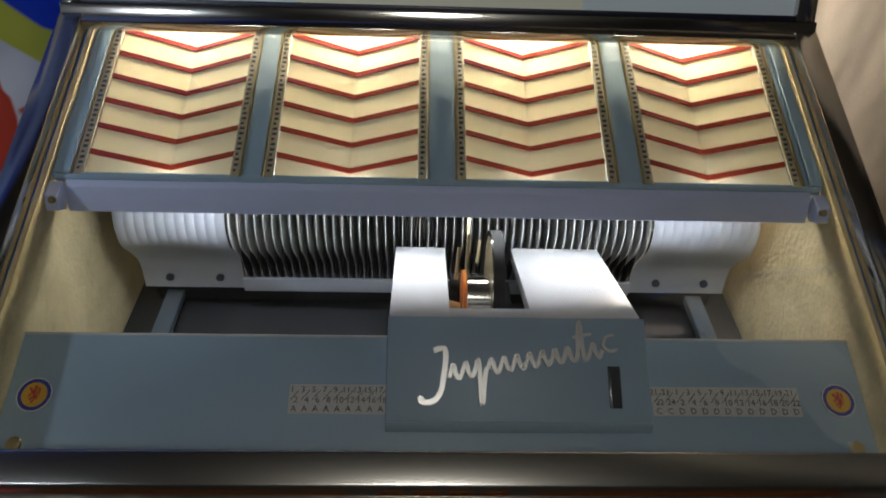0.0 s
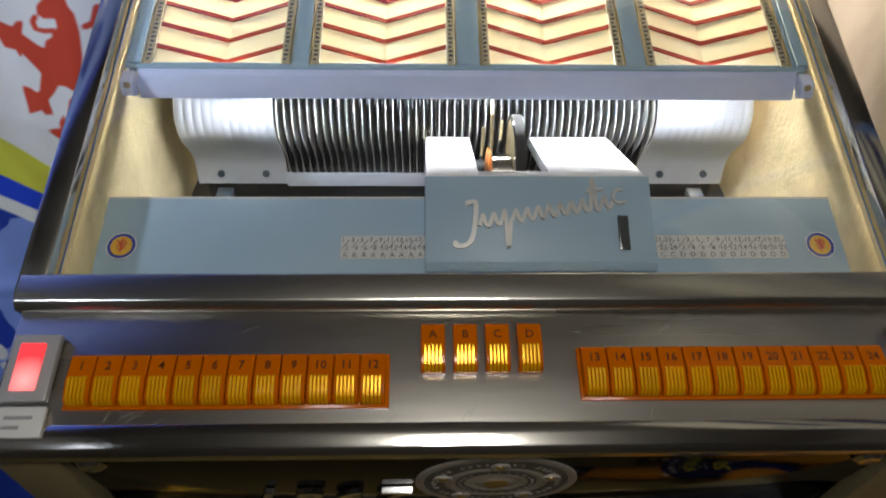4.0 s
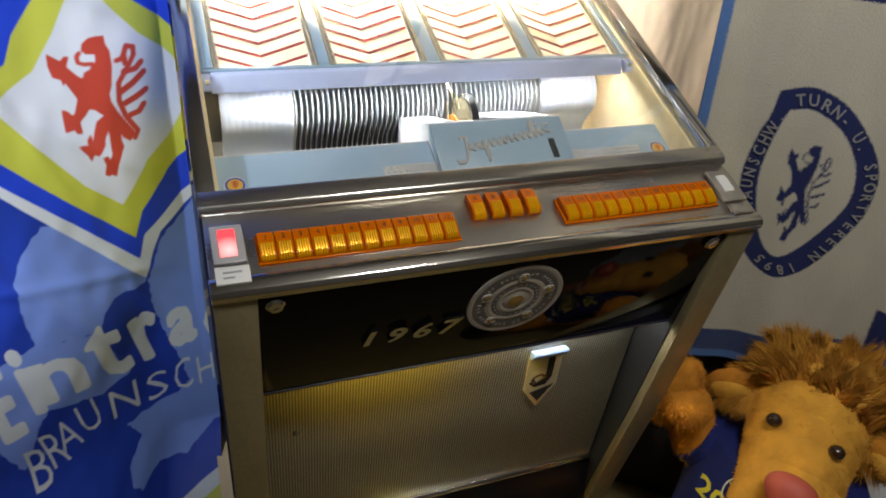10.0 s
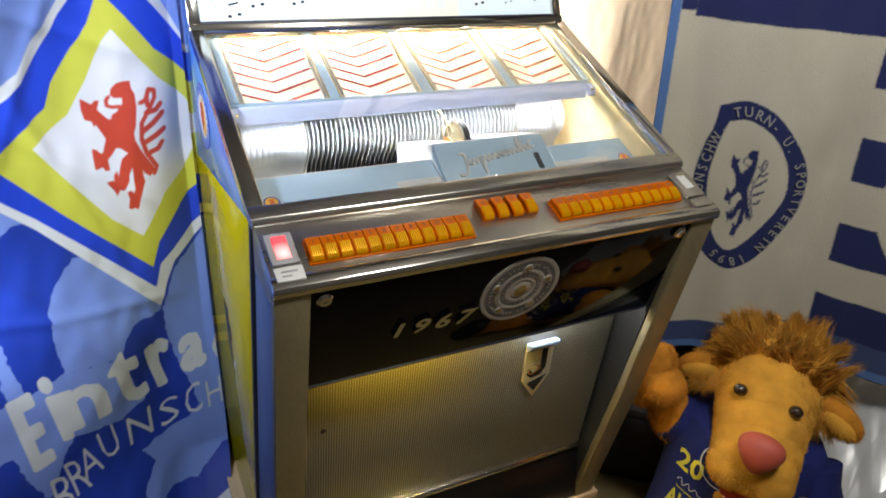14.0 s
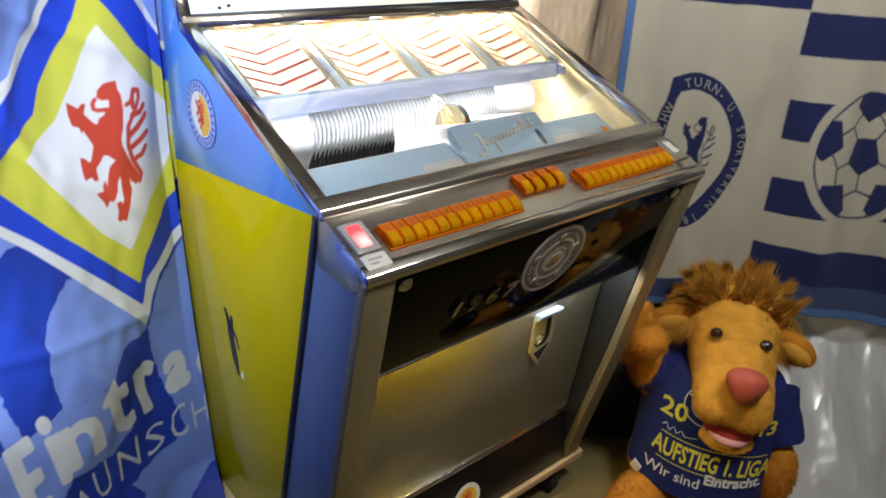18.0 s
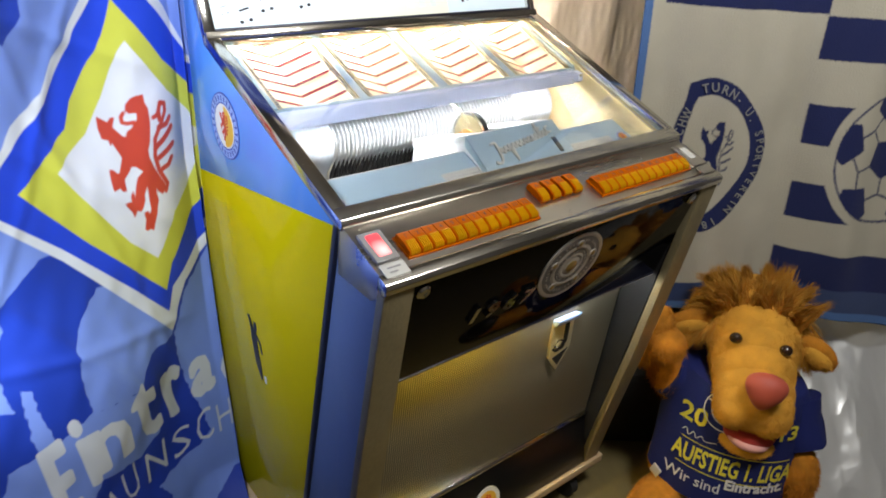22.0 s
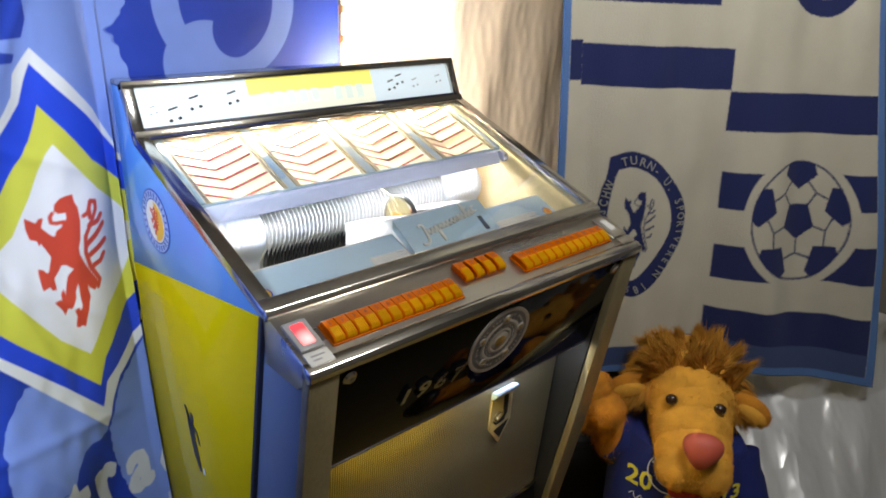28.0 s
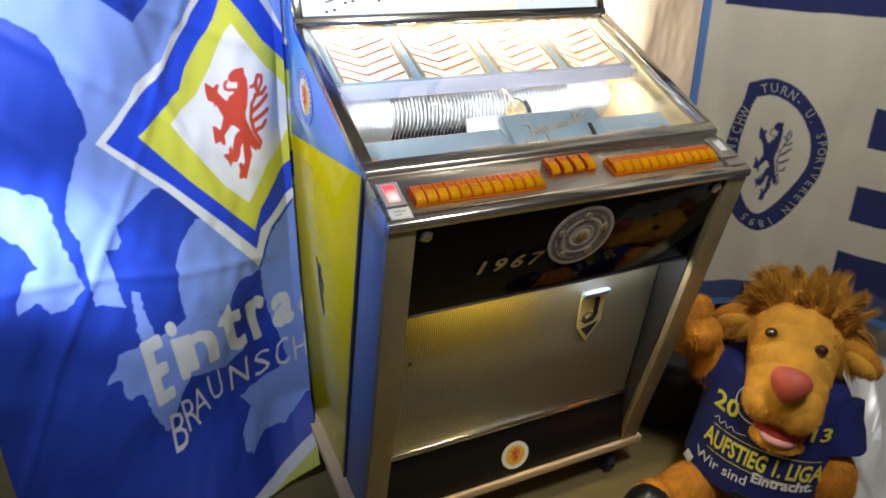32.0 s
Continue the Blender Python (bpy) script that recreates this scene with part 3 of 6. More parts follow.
for i, ch in enumerate("1967"):
    part("numeral", moved(letters(ch, 0.042, 0.0025, bold=0.0011), FRONT @ Matrix.Translation((-0.180 + i * 0.0350, -0.092, 0.004)) @ Matrix(((1.2, 0.28, 0, 0), (0, 0.92, 0, 0), (0, 0, 1, 0), (0, 0, 0, 1)))), NUMERAL, panel, "chrome numeral")
SILVER = plain("stamped silver print", (0.44, 0.40, 0.345), 0.45, 0.2, 0.3, 220, 0.3)
SILVER_DARK = plain("dark engraved band", (0.15, 0.14, 0.13), 0.5, 0.2, 0.35, 260, 0.3)
GOLD = plain("dull gold", (0.50, 0.36, 0.13), 0.35, 0.8)
PL = FRONT @ Matrix.Translation((0.013, -0.061, 0.0006))
plate = part("trophy_plate", moved(lathe([(0.0665, 0), (0.0665, 0.0018), (0.063, 0.0026), (0.060, 0.0016), (0.042, 0.0018), (0.040, 0.0028), (0.036, 0.0028), (0.034, 0.0018),
                                           (0.026, 0.0018), (0.024, 0.0026), (0.021, 0.0026), (0.019, 0.0016), (0.012, 0.003), (0.004, 0.004)], 56), PL), SILVER, panel, "round silver trophy plate picture with gold studs")
part("plate_band", moved(disc(0.0595, 0.0021, 48, 0.043), PL), SILVER_DARK, plate)
part("plate_band", moved(disc(0.0335, 0.0023, 48, 0.0265), PL), SILVER_DARK, plate)
for r, n, h in ((0.0510, 46, 0.0045), (0.0300, 24, 0.0030)):
    bm = bmesh.new()
    for k in range(n):
        if k % 9 != 8:
            a = 360 * k / n
            add(bm, moved(box(-0.0011, 0.0011, -h / 2 * (0.6 + 0.4 * (k % 3 > 0)), h / 2, 0.0, 0.0004), pose(r * math.cos(radians(a)), r * math.sin(radians(a)), 0.0022, 0, 0, a - 90)))
    part("plate_engraving", moved(bm, PL), SILVER, plate)
part("plate_centre", moved(lathe([(0.011, 0), (0.011, 0.0035), (0.007, 0.005), (0.003, 0.0056)], 24), PL), GOLD, plate)
for i in range(5):
    a = radians(90 + 72 * i)
    at = PL @ Matrix.Translation((0.046 * math.cos(a), 0.046 * math.sin(a), 0.0018))
    part("plate_ring", moved(disc(0.0078, 0.002, 24, 0.0055), at), SILVER, plate)
    part("plate_stud", moved(lathe([(0.0045, 0), (0.004, 0.002), (0.002, 0.003)], 16), at), GOLD, plate)


def grille_material():
    m, nodes, links, bsdf = material("pressed metal grille")
    vec = coords(nodes, links, (1, 1, 1))
    h = None
    for axis in ("X", "Z"):
        wv = node(nodes, "ShaderNodeTexWave", Scale=70.0)
        wv.bands_direction = axis
        links.new(vec, wv.inputs["Vector"])
        if h is None:
            h = wv.outputs[1]
        else:
            mu = nodes.new("ShaderNodeMath")
            mu.operation = "MULTIPLY"
            links.new(h, mu.inputs[0])
            links.new(wv.outputs[1], mu.inputs[1])
            h = mu.outputs[0]
    big = node(nodes, "ShaderNodeTexNoise", Scale=7.0, Detail=5.0)
    links.new(vec, big.inputs["Vector"])
    base = mix_colour(nodes, links, big.outputs[0], (0.60, 0.53, 0.33), (0.72, 0.64, 0.41))
    links.new(mix_colour(nodes, links, h, (0.13, 0.115, 0.09), base), bsdf.inputs["Base Color"])
    bsdf.inputs["Metallic"].default_value = 0.4
    rg = node(nodes, "ShaderNodeMapRange", To_Min=0.32, To_Max=0.5)
    links.new(big.outputs[0], rg.inputs[0])
    links.new(rg.outputs[0], bsdf.inputs["Roughness"])
    bp = node(nodes, "ShaderNodeBump", Strength=0.7, Distance=0.0012)
    links.new(h, bp.inputs["Height"])
    links.new(bp.outputs[0], bsdf.inputs["Normal"])
    return m


part("grille", prism([(0.112, 0.71), (0.142, 0.255), (0.148, 0.255), (0.118, 0.71)], -0.309, 0.309, 0.001), grille_material(), juke, "fine pressed silver grille, slightly dented")
part("dent", moved(lathe([(0.005, 0), (0.003, 0.0012), (0.001, 0.0015)], 12), plane_frame((-0.262, 0.1252, 0.505), (1, 0, 0), (0, 0, 1))), DARK_WELL, juke)
part("kick_trim", prism([(0.136, 0.250), (0.134, 0.258), (0.138, 0.263), (0.150, 0.263), (0.150, 0.250)], -0.311, 0.311, 0.001), CHROME, juke, "bright trim above the kick panel")
KICK_BLACK = dimmer(plain("satin black panel", (0.006, 0.006, 0.007), 0.3, 0.0, 0.1, 40, 0.01), 0.3)
kick = part("kick_panel", prism([(0.144, 0.250), (0.117, 0.119), (0.127, 0.119), (0.152, 0.250)], -0.312, 0.312, 0.0008), KICK_BLACK, juke, "black kick panel")
sticker(plane_frame((0.008, 0.1268, 0.169), (1, 0, 0), (0, 0.202, 0.979)), 0.035, kick, STICK_YELLOW, STICK_WHITE)
badge_m = plane_frame((0.147, 0.123, 0.530), (1, 0, 0), (0, 0, 1))
out = [(-0.030, 0.055), (0.030, 0.055), (0.030, -0.022), (-0.002, -0.070), (-0.030, -0.030)]


BADGE_GOLD = plain("pale badge gold", (0.74, 0.66, 0.42), 0.28, 0.55, 0.1, 60, 0.02)
# no metal here: the chrome's blue-white reflection is the base colour itself
FLAP = plain("chrome flap with painted blue reflection", (0.40, 0.53, 0.86), 0.25, 0.0, 0.05, 60, 0.01)
badge = part("maker_badge", moved(flat_outline(out, 0, 0.006, 0.001), badge_m), BADGE_GOLD, juke, "gold and black pentagonal maker badge with a chrome top")
part("badge_field", moved(ribbon([(0.011, 0.040), (0.011, -0.002), (0.004, -0.014), (-0.012, -0.016), (-0.020, -0.008)], 0.012, 0.0068), badge_m), BLACK, badge, "black hook on the badge")
part("badge_hook", moved(ribbon(smooth_line([(0.003, 0.002), (-0.008, 0.006), (-0.020, -0.002), (-0.016, -0.012), (-0.002, -0.006), (0.004, 0.002)]), 0.0035, 0.0085), badge_m), NUMERAL, badge, "chrome swirl")
part("badge_bar", moved(flat_outline([(-0.020, -0.034), (0.022, -0.022), (-0.002, -0.056)], 0.004, 0.0070), badge_m), BLACK, badge, "black triangle")
part("badge_flap", moved(prism([(0.046, 0.004), (0.046, 0.012), (0.060, 0.020), (0.064, 0.018), (0.060, 0.004)], -0.031, 0.031, 0.001), badge_m), FLAP, badge, "folded chrome flap, blue reflection painted on")

# control panel and keys
part("control_panel", prism([(0.002, 0.862), (0.002, 0.879), (0.006, 0.8825), (0.110, 0.918), (0.110, 0.84), (0.03, 0.84)], -W, W, 0.001), BRUSHED, juke, "scratched stainless control panel")
part("front_moulding", prism([(-0.006, 0.866), (-0.008, 0.874), (-0.005, 0.880), (0.004, 0.8845), (0.012, 0.8865), (0.012, 0.868), (0.002, 0.860)], -W - 0.002, W + 0.002, 0.0012), CHROME, juke, "rounded chrome moulding")
SCUFF = plain("pale scuff", (0.50, 0.47, 0.41), 0.45, 0.8)
CTRL = plane_frame((0, 0.002, 0.8815), (1, 0, 0), (0, 0.9463, 0.3234))
KEY_W = 0.0193
KEY_INK = plain("dark brown key print", (0.09, 0.018, 0.002), 0.3)


def key_meshes():
    base = bmesh.new()
    prof = [(0.0, 0.0), (0.0, 0.006), (0.003, 0.0095), (0.018, 0.0122), (0.0205, 0.0114), (0.0352, 0.0102), (0.0370, 0.0088), (0.0370, 0.0)]
    prism(prof, 0.0, KEY_W - 0.0010, 0.0007, base, 1)
    rib = bmesh.new()
    for i in range(5):
        x = 0.0024 + i * 0.0028
        prism([(-0.0003, 0.0035), (-0.0003, 0.0075), (0.0035, 0.0114), (0.0182, 0.0140), (0.0200, 0.0115), (0.004, 0.008)], x, x + 0.0020, 0.0003, rib, 1)
    return mesh_of("push_button", base, AMBER, 30), mesh_of("rib_face", rib, AMBER_RIB, 30)


KEY = key_meshes()


def push_button(u, v, mark):
    ob = new("push_button", KEY[0])
    ob.parent = juke
    ob.matrix_world = CTRL @ Matrix.Translation((u, v, 0.0))
    tagged(ob, "amber plastic push button with a ribbed gold face")
    new("rib_face", KEY[1]).parent = ob
    text = moved(letters(mark, 0.0092, 0.0001, bold=0.0002), pose((KEY_W - 0.001) / 2, 0.0275, 0.01085, -4.5, 0, 0))
    new("key_mark", mesh_of("key_mark", text, KEY_INK)).parent = ob


for i in range(12):
    push_button(-0.304 + i * 0.0192, 0.0235, str(i + 1))
    push_button(0.0715 + i * 0.0192, 0.028, str(i + 13))
for i in range(4):
    push_button(-0.0485 + i * 0.0243, 0.047, "ABCD"[i])
for u0, v0 in ((-0.306, 0.021), (0.0695, 0.0255)):
    part("key_tray", moved(box(u0, u0 + 0.2344, v0, v0 + 0.0410, -0.001, 0.0024, 0.0005), CTRL), AMBER, juke, "amber key tray")
lamp_box = part("lamp_housing", moved(soften(box(-0.352, -0.317, 0.026, 0.078, 0.0, 0.007), 0.002), CTRL), GREY_PLASTIC, juke, "grey housing of a red lamp")
part("lamp_lens", moved(soften(box(-0.344, -0.326, 0.034, 0.070, 0.006, 0.0095), 0.0012), CTRL), lit_lens("lit red lens", CTRL @ Vector((-0.334, 0.041, 0.0095)), 0.019), lamp_box, "lit red lens")
tag_plate = part("instruction_plate", moved(soften(box(-0.352, -0.316, 0.001, 0.0235, 0.0, 0.004), 0.001), CTRL), PALE_PLASTIC, juke, "pale plate with small print")
for k, wdt in enumerate((0.020, 0.012)):
    part("print_line", moved(box(-0.344, -0.344 + wdt, 0.014 - k * 0.007, 0.0165 - k * 0.007, 0.0038, 0.0044), CTRL), GREY_PLASTIC, tag_plate)
coin = part("coin_plate", moved(soften(box(0.315, 0.353, 0.028, 0.084, 0.0, 0.005), 0.0015), CTRL), BRUSHED, juke, "metal coin slot plate")
part("coin_window", moved(box(0.325, 0.342, 0.045, 0.074, 0.004, 0.0058), CTRL), PALE_PLASTIC, coin)
part("coin_step", moved(soften(box(0.318, 0.352, 0.006, 0.024, 0.0, 0.004), 0.001), CTRL), BRUSHED, coin)

scuffs = random.Random(8)
for k in range(16):
    u, v, a, n = scuffs.uniform(-0.33, 0.31), scuffs.choice((0.010, 0.013, 0.072, 0.080, 0.088)), scuffs.uniform(20, 70), scuffs.uniform(0.006, 0.018)
    line = [(0, 0), (n * 0.5, n * 0.06), (n, -n * 0.03)]
    part("scuff", moved(ribbon(line, 0.0004, 0.00012), CTRL @ pose(u, v, 0.0006, 0, 0, a)), SCUFF, juke)

# lid with its glass
LID = plane_frame((0, 0.111, 0.918), (1, 0, 0), (0, 0.9397, 0.3420))
part("lid_front_bar", prism([(0.098, 0.908), (0.0935, 0.917), (0.097, 0.9245), (0.118, 0.9325), (0.120, 0.9305), (0.120, 0.916)], -W - 0.003, W + 0.003, 0.0015), LID_STEEL, juke, "polished steel lid rail")
for sx in (-1, 1):
    a, b = (-W - 0.004, -0.339) if sx < 0 else (0.339, W + 0.004)
    part("lid_side_bar", moved(soften(box(a, b, -0.008, 0.424, -0.006, 0.011), 0.0018), LID), CHROME, juke, "polished steel lid rail")
part("lid_top_bar", moved(soften(box(-0.339, 0.339, 0.405, 0.424, -0.002, 0.010), 0.0015), LID), CHROME, juke, "polished steel lid rail")
pane = part("lid_glass", moved(box(-0.340, 0.340, 0.0085, 0.407, 0.002, 0.005), LID), GLASS, juke, "clear lid glass with reflections")

# lit name board
MARQ = plane_frame((0, 0.504, 1.063), (1, 0, 0), (0, 0.4075, 0.9132))
m_frame = part("sign_frame", moved(soften(box(-W - 0.003, W + 0.003, 0.083, 0.0955, -0.012, 0.006), 0.0015), MARQ), CHROME, juke, "polished sign frame")
part("sign_frame_foot", moved(soften(box(-W - 0.003, W + 0.003, -0.004, 0.013, -0.006, 0.010), 0.002), MARQ), CHROME, m_frame)
part("sign_frame_fillet", moved(soften(box(-W, W, 0.013, 0.018, -0.004, 0.004), 0.001), MARQ), EDGE_DARK, m_frame)
for sx in (-1, 1):
    a, b = (-W - 0.003, -0.341) if sx < 0 else (0.341, W + 0.003)
    part("sign_frame_end", moved(soften(box(a, b, 0.0, 0.095, -0.010, 0.005), 0.0015), MARQ), NUMERAL, m_frame)
SIGN_PALE = glowing("lit pale blue glass", (0.50, 0.58, 0.62), 0.48)
SIGN_YELLOW = glowing("lit yellow glass", (0.62, 0.55, 0.12), 0.66)
SIGN_MILK = glowing("lit milk glass", (0.55, 0.55, 0.44), 0.62)
sign = part("sign_pane", moved(box(-0.343, 0.343, 0.010, 0.086, -0.006, -0.002), MARQ), SIGN_PALE, juke, "lit pale blue glass sign with music notes")
part("sign_band", moved(box(-0.143, 0.133, 0.056, 0.083, -0.0035, -0.0012), MARQ), SIGN_YELLOW, sign, "yellow band")
part("sign_band_low", moved(box(-0.143, 0.133, 0.018, 0.0555, -0.0035, -0.0014), MARQ), SIGN_MILK, sign)
FAINT = glowing("faint blue lettering", (0.47, 0.53, 0.47), 0.56)
for i in range(9):
    if i != 5:
        part("faint_mark", moved(box(-0.118 + i * 0.026, -0.118 + i * 0.026 + 0.016, 0.032, 0.058, -0.002, -0.0008), MARQ), FAINT, sign)


def note(u, v, s, m):
    bm = bmesh.new()
    for k in (0, 1):
        add(bm, moved(disc(0.0032 * s, 0.0012, 12), pose(u + k * 0.016 * s, v + k * 0.003 * s, 0) @ Matrix.Diagonal((1.1, 0.85, 1, 1))))
    ribbon([(u - 0.001, v + 0.018 * s), (u + 0.016 * s, v + 0.022 * s)], 0.0032 * s, 0.0012, bm)
    part("music_note", moved(bm, MARQ @ Matrix.Translation((0, 0, -0.0018))), m, sign)


NOTE_GREY = plain("grey ink", (0.35, 0.40, 0.42), 0.6)
for u, v, s, m in ((-0.322, 0.040, 0.6, NOTE_GREY), (-0.292, 0.026, 1.0, INK), (-0.252, 0.042, 1.0, INK), (-0.182, 0.045, 0.95, INK), (0.172, 0.040, 0.9, INK), (0.196, 0.050, 0.9, INK),
                   (0.238, 0.042, 0.75, NOTE_GREY), (0.305, 0.046, 0.7, NOTE_GREY)):
    note(u, v, s, m)
part("sign_top", prism([(0.541, 1.140), (0.543, 1.149), (0.592, 1.149), (0.592, 1.140)], -W, W, 0.001), CHROME, juke)
part("tube", rod((-0.295, 0.562, 1.073), (0.295, 0.562, 1.073), 0.0075), TUBE_LIT, juke, "lit fluorescent tube")

part("back_tube", rod((0.29, 0.606, 1.03), (0.350, 0.606, 1.03), 0.006), BACK_LIT, juke, "lit tube at the open back")
part("inner_tube", rod((-0.28, 0.3560, 0.9715), (0.28, 0.3560, 0.9715), 0.005), INNER_LIT, juke, "lit tube behind the title rail")
part("grille_tube", rod((-0.26, 0.098, 0.688), (0.00, 0.098, 0.688), 0.005), YELLOW_LIT, juke, "yellow tube behind the front glass")

part("grille_tube", rod((0.04, 0.098, 0.688), (0.29, 0.098, 0.688), 0.005), COOL_LIT, juke, "cool white tube behind the front glass")

# title cards: four folded columns
TITLE = plane_frame((0, 0.352, 0.990), (1, 0, 0), (0, 0.9397, 0.3420))
COLS = (-0.2465, -0.0855, 0.0810, 0.2450)
STRIP_INK = plain("dark strip print", (0.03, 0.03, 0.045), 0.6)
HALF, FOLD, PITCH = 0.0618, 0.0232, 0.0290
frame_bm = bmesh.new()
edges = [-0.336] + [x for c in COLS for x in (c - HALF - 0.0088, c + HALF + 0.0088)] + [0.336]
for i in range(0, len(edges), 2):
    box(edges[i], edges[i + 1], -0.004, 0.172, -0.003, 0.002, 0.0008, frame_bm)
box(-0.331, 0.331, -0.008, -0.0005, -0.004, 0.003, 0.0008, frame_bm)
part("title_frame", moved(frame_bm, TITLE), LACQUER, juke, "pale blue title card frame")
part("title_rail", prism([(0.345, 0.9895), (0.3395, 0.985), (0.333, 0.963), (0.336, 0.962), (0.345, 0.982)], -0.322, 0.322, 0.0008), LACQUER_LIGHT, juke, "lavender front rail of the title frame")
for sx in (-1, 1):
    tab = part("rail_tab", prism([(0.342, 0.988), (0.326, 0.985), (0.322, 0.972), (0.332, 0.966), (0.342, 0.975)], *((-0.336, -0.323) if sx < 0 else (0.323, 0.336)), 0.001), LACQUER_LIGHT, juke)
    part("tab_screw", rod((sx * 0.327, 0.3245, 0.9815), (sx * 0.327, 0.3225, 0.983), 0.003, seg=12), STRIP, tab)
part("column_ridge", moved(box(-0.331, -0.318, -0.003, 0.172, 0.0025, 0.006, 0.001), TITLE), LACQUER, juke)
part("column_ridge", moved(box(0.322, 0.333, -0.003, 0.172, 0.0025, 0.006, 0.001), TITLE), LACQUER, juke)


def card_mesh(sx, s0, s1, n0, n1, name, mat):
    bm = bmesh.new()
    q = []
    for x, dep in ((0.0, -FOLD), (sx * HALF, 0.0)):
        for s in (s0, s1):
            for n in (n0, n1):
                q.append(bm.verts.new((x, s, dep + n)))
    for idx in ((0, 2, 6, 4), (1, 5, 7, 3), (0, 1, 3, 2), (4, 6, 7, 5), (0, 4, 5, 1), (2, 3, 7, 6)):
        bm.faces.new([q[k] for k in idx])
    return mesh_of(name, bm, mat)


for sx in (-1, 1):
    card = card_mesh(sx, 0.0004, PITCH - 0.0004, -0.001, 0.0, "title_card", CARD)
    strip = card_mesh(sx, 0.0, 0.0055, 0.0003, 0.0012, "red_strip", RED_INK)
    for c in COLS:
        for r in range(-1, 6):
            ob = new("title_card", card)
            ob.parent = juke
            ob.matrix_world = TITLE @ Matrix.Translation((c, 0.022 + r * PITCH, 0))
            red = new("red_strip", strip)
            red.parent = juke
            red.matrix_world = TITLE @ Matrix.Translation((c, 0.022 + (r + 1) * PITCH - 0.002, 0.0004))
for c in COLS:
    for sx in (-1, 1):
        mid = c + sx * (HALF + 0.0042)
        ns = part("number_strip", moved(box(mid - 0.0038, mid + 0.0038, -0.003, 0.172, 0.001, 0.0035, 0.0005), TITLE), NUMBER_STRIP, juke, "gold grey number strip")
        marks = bmesh.new()
        for r in range(30):
            s = 0.002 + r * 0.0057
            box(mid - 0.0018, mid + (0.0020 if r % 3 else 0.0006), s, s + 0.0027, 0.0034, 0.0037, 0, marks)
        part("number_marks", moved(marks, TITLE), STRIP_INK, ns)
        edge = c + sx * (HALF + 0.0092)
        part("gilt_edge", moved(box(edge - 0.0009, edge + 0.0009, -0.003, 0.172, 0.001, 0.005), TITLE), BRASS, ns)
part("card_backing", moved(box(-0.33, 0.33, -0.003, 0.200, -0.0275, -0.026), TITLE), WHITE, juke)

# inside of the case
for sx in (-1, 1):
    a, b = (-0.3385, -0.334) if sx < 0 else (0.334, 0.3385)
    part("lining", prism([(0.1255, 0.9172), (0.50, 1.0535), (0.578, 1.08), (0.578, 0.74), (0.125, 0.74)], a, b), FELT, juke, "beige flocked lining")
part("well_floor", box(-0.334, 0.334, 0.12, 0.578, 0.772, 0.778), DARK_WELL, juke)
part("front_wall", box(-0.334, 0.334, 0.112, 0.125, 0.772, 0.905), DARK_WELL, juke)
PANEL = plane_frame((0, 0.235, 0.917), (1, 0, 0), (0, 0.9363, 0.3511))
dash = part("inner_panel", moved(soften(box(-0.334, 0.334, -0.110, 0.0, -0.002, 0.0), 0.0006), PANEL), LACQUER_SHEEN, juke, "pale blue inner panel")
part("panel_fold", moved(soften(box(-0.337, 0.337, -0.0015, 0.0005, -0.016, 0.0004), 0.0004), PANEL), PALE_PLASTIC, dash)
for sx in (-1, 1):
    sticker(PANEL @ Matrix.Translation((sx * 0.3125, -0.051, 0.0004)), 0.0132, dash, STICK_YELLOW, STICK_BLUE)
    part("panel_bolt", moved(lathe([(0.006, 0), (0.005, 0.002), (0.002, 0.0026)], 16), PANEL @ Matrix.Translation((sx * 0.318, -0.088, 0))), BRASS, dash)
for u0, u1, tops, lows, tag in ((-0.120, -0.045, range(1, 18, 2), range(2, 19, 2), "A" * 9), (0.163, 0.281, (21, 23, *range(1, 23, 2)), (22, 24, *range(2, 24, 2)), "CC" + "D" * 11)):
    scale = part("selection_scale", moved(box(u0, u1, -0.064, -0.041, 0.0003, 0.0012), PANEL), PALE_PLASTIC, dash, "metal scale of numbers and letters")
    n = len(tops)
    step = (u1 - u0) / n
    for rows, v, kind in ((tops, -0.0455, -0.3), (lows, -0.0535, 0.2), (tag, -0.0605, 0.0)):
        bm = bmesh.new()
        for i, t in enumerate(rows):
            add(bm, moved(letters(str(t), 0.0068), pose(u0 + step * (i + 0.5 + kind * 0.8), v, 0.0014)))
        part("scale_line", moved(bm, PANEL), INK, scale)
    bm = bmesh.new()
    for i in range(n):
        ribbon([(u0 + step * (i + 0.15), -0.0535), (u0 + step * (i + 0.9), -0.0455)], 0.0005, 0.0014, bm)
    part("scale_rules", moved(bm, PANEL), INK, scale)

# carriage with pick-up wheel
BX0, BX1 = -0.044, 0.155
SX0, SX1 = 0.004, 0.069
carriage = part("carriage_front", prism([(0.164, 0.901), (0.233, 0.943), (0.233, 0.925), (0.170, 0.893)], BX0 - 0.001, BX1 + 0.003, 0.001), LACQUER_SHEEN, juke, "pale blue carriage cover")
part("carriage_foot", prism([(0.160, 0.893), (0.163, 0.901), (0.171, 0.899), (0.171, 0.890)], BX0 - 0.001, BX1 + 0.004, 0.0008), LACQUER_SHEEN, carriage)
top = bmesh.new()
tp = [(0.2335, 0.943), (0.375, 0.8925), (0.375, 0.880), (0.2335, 0.93)]
prism(tp, BX0, SX0, 0.0008, top)
prism(tp, SX1, BX1, 0.0008, top)
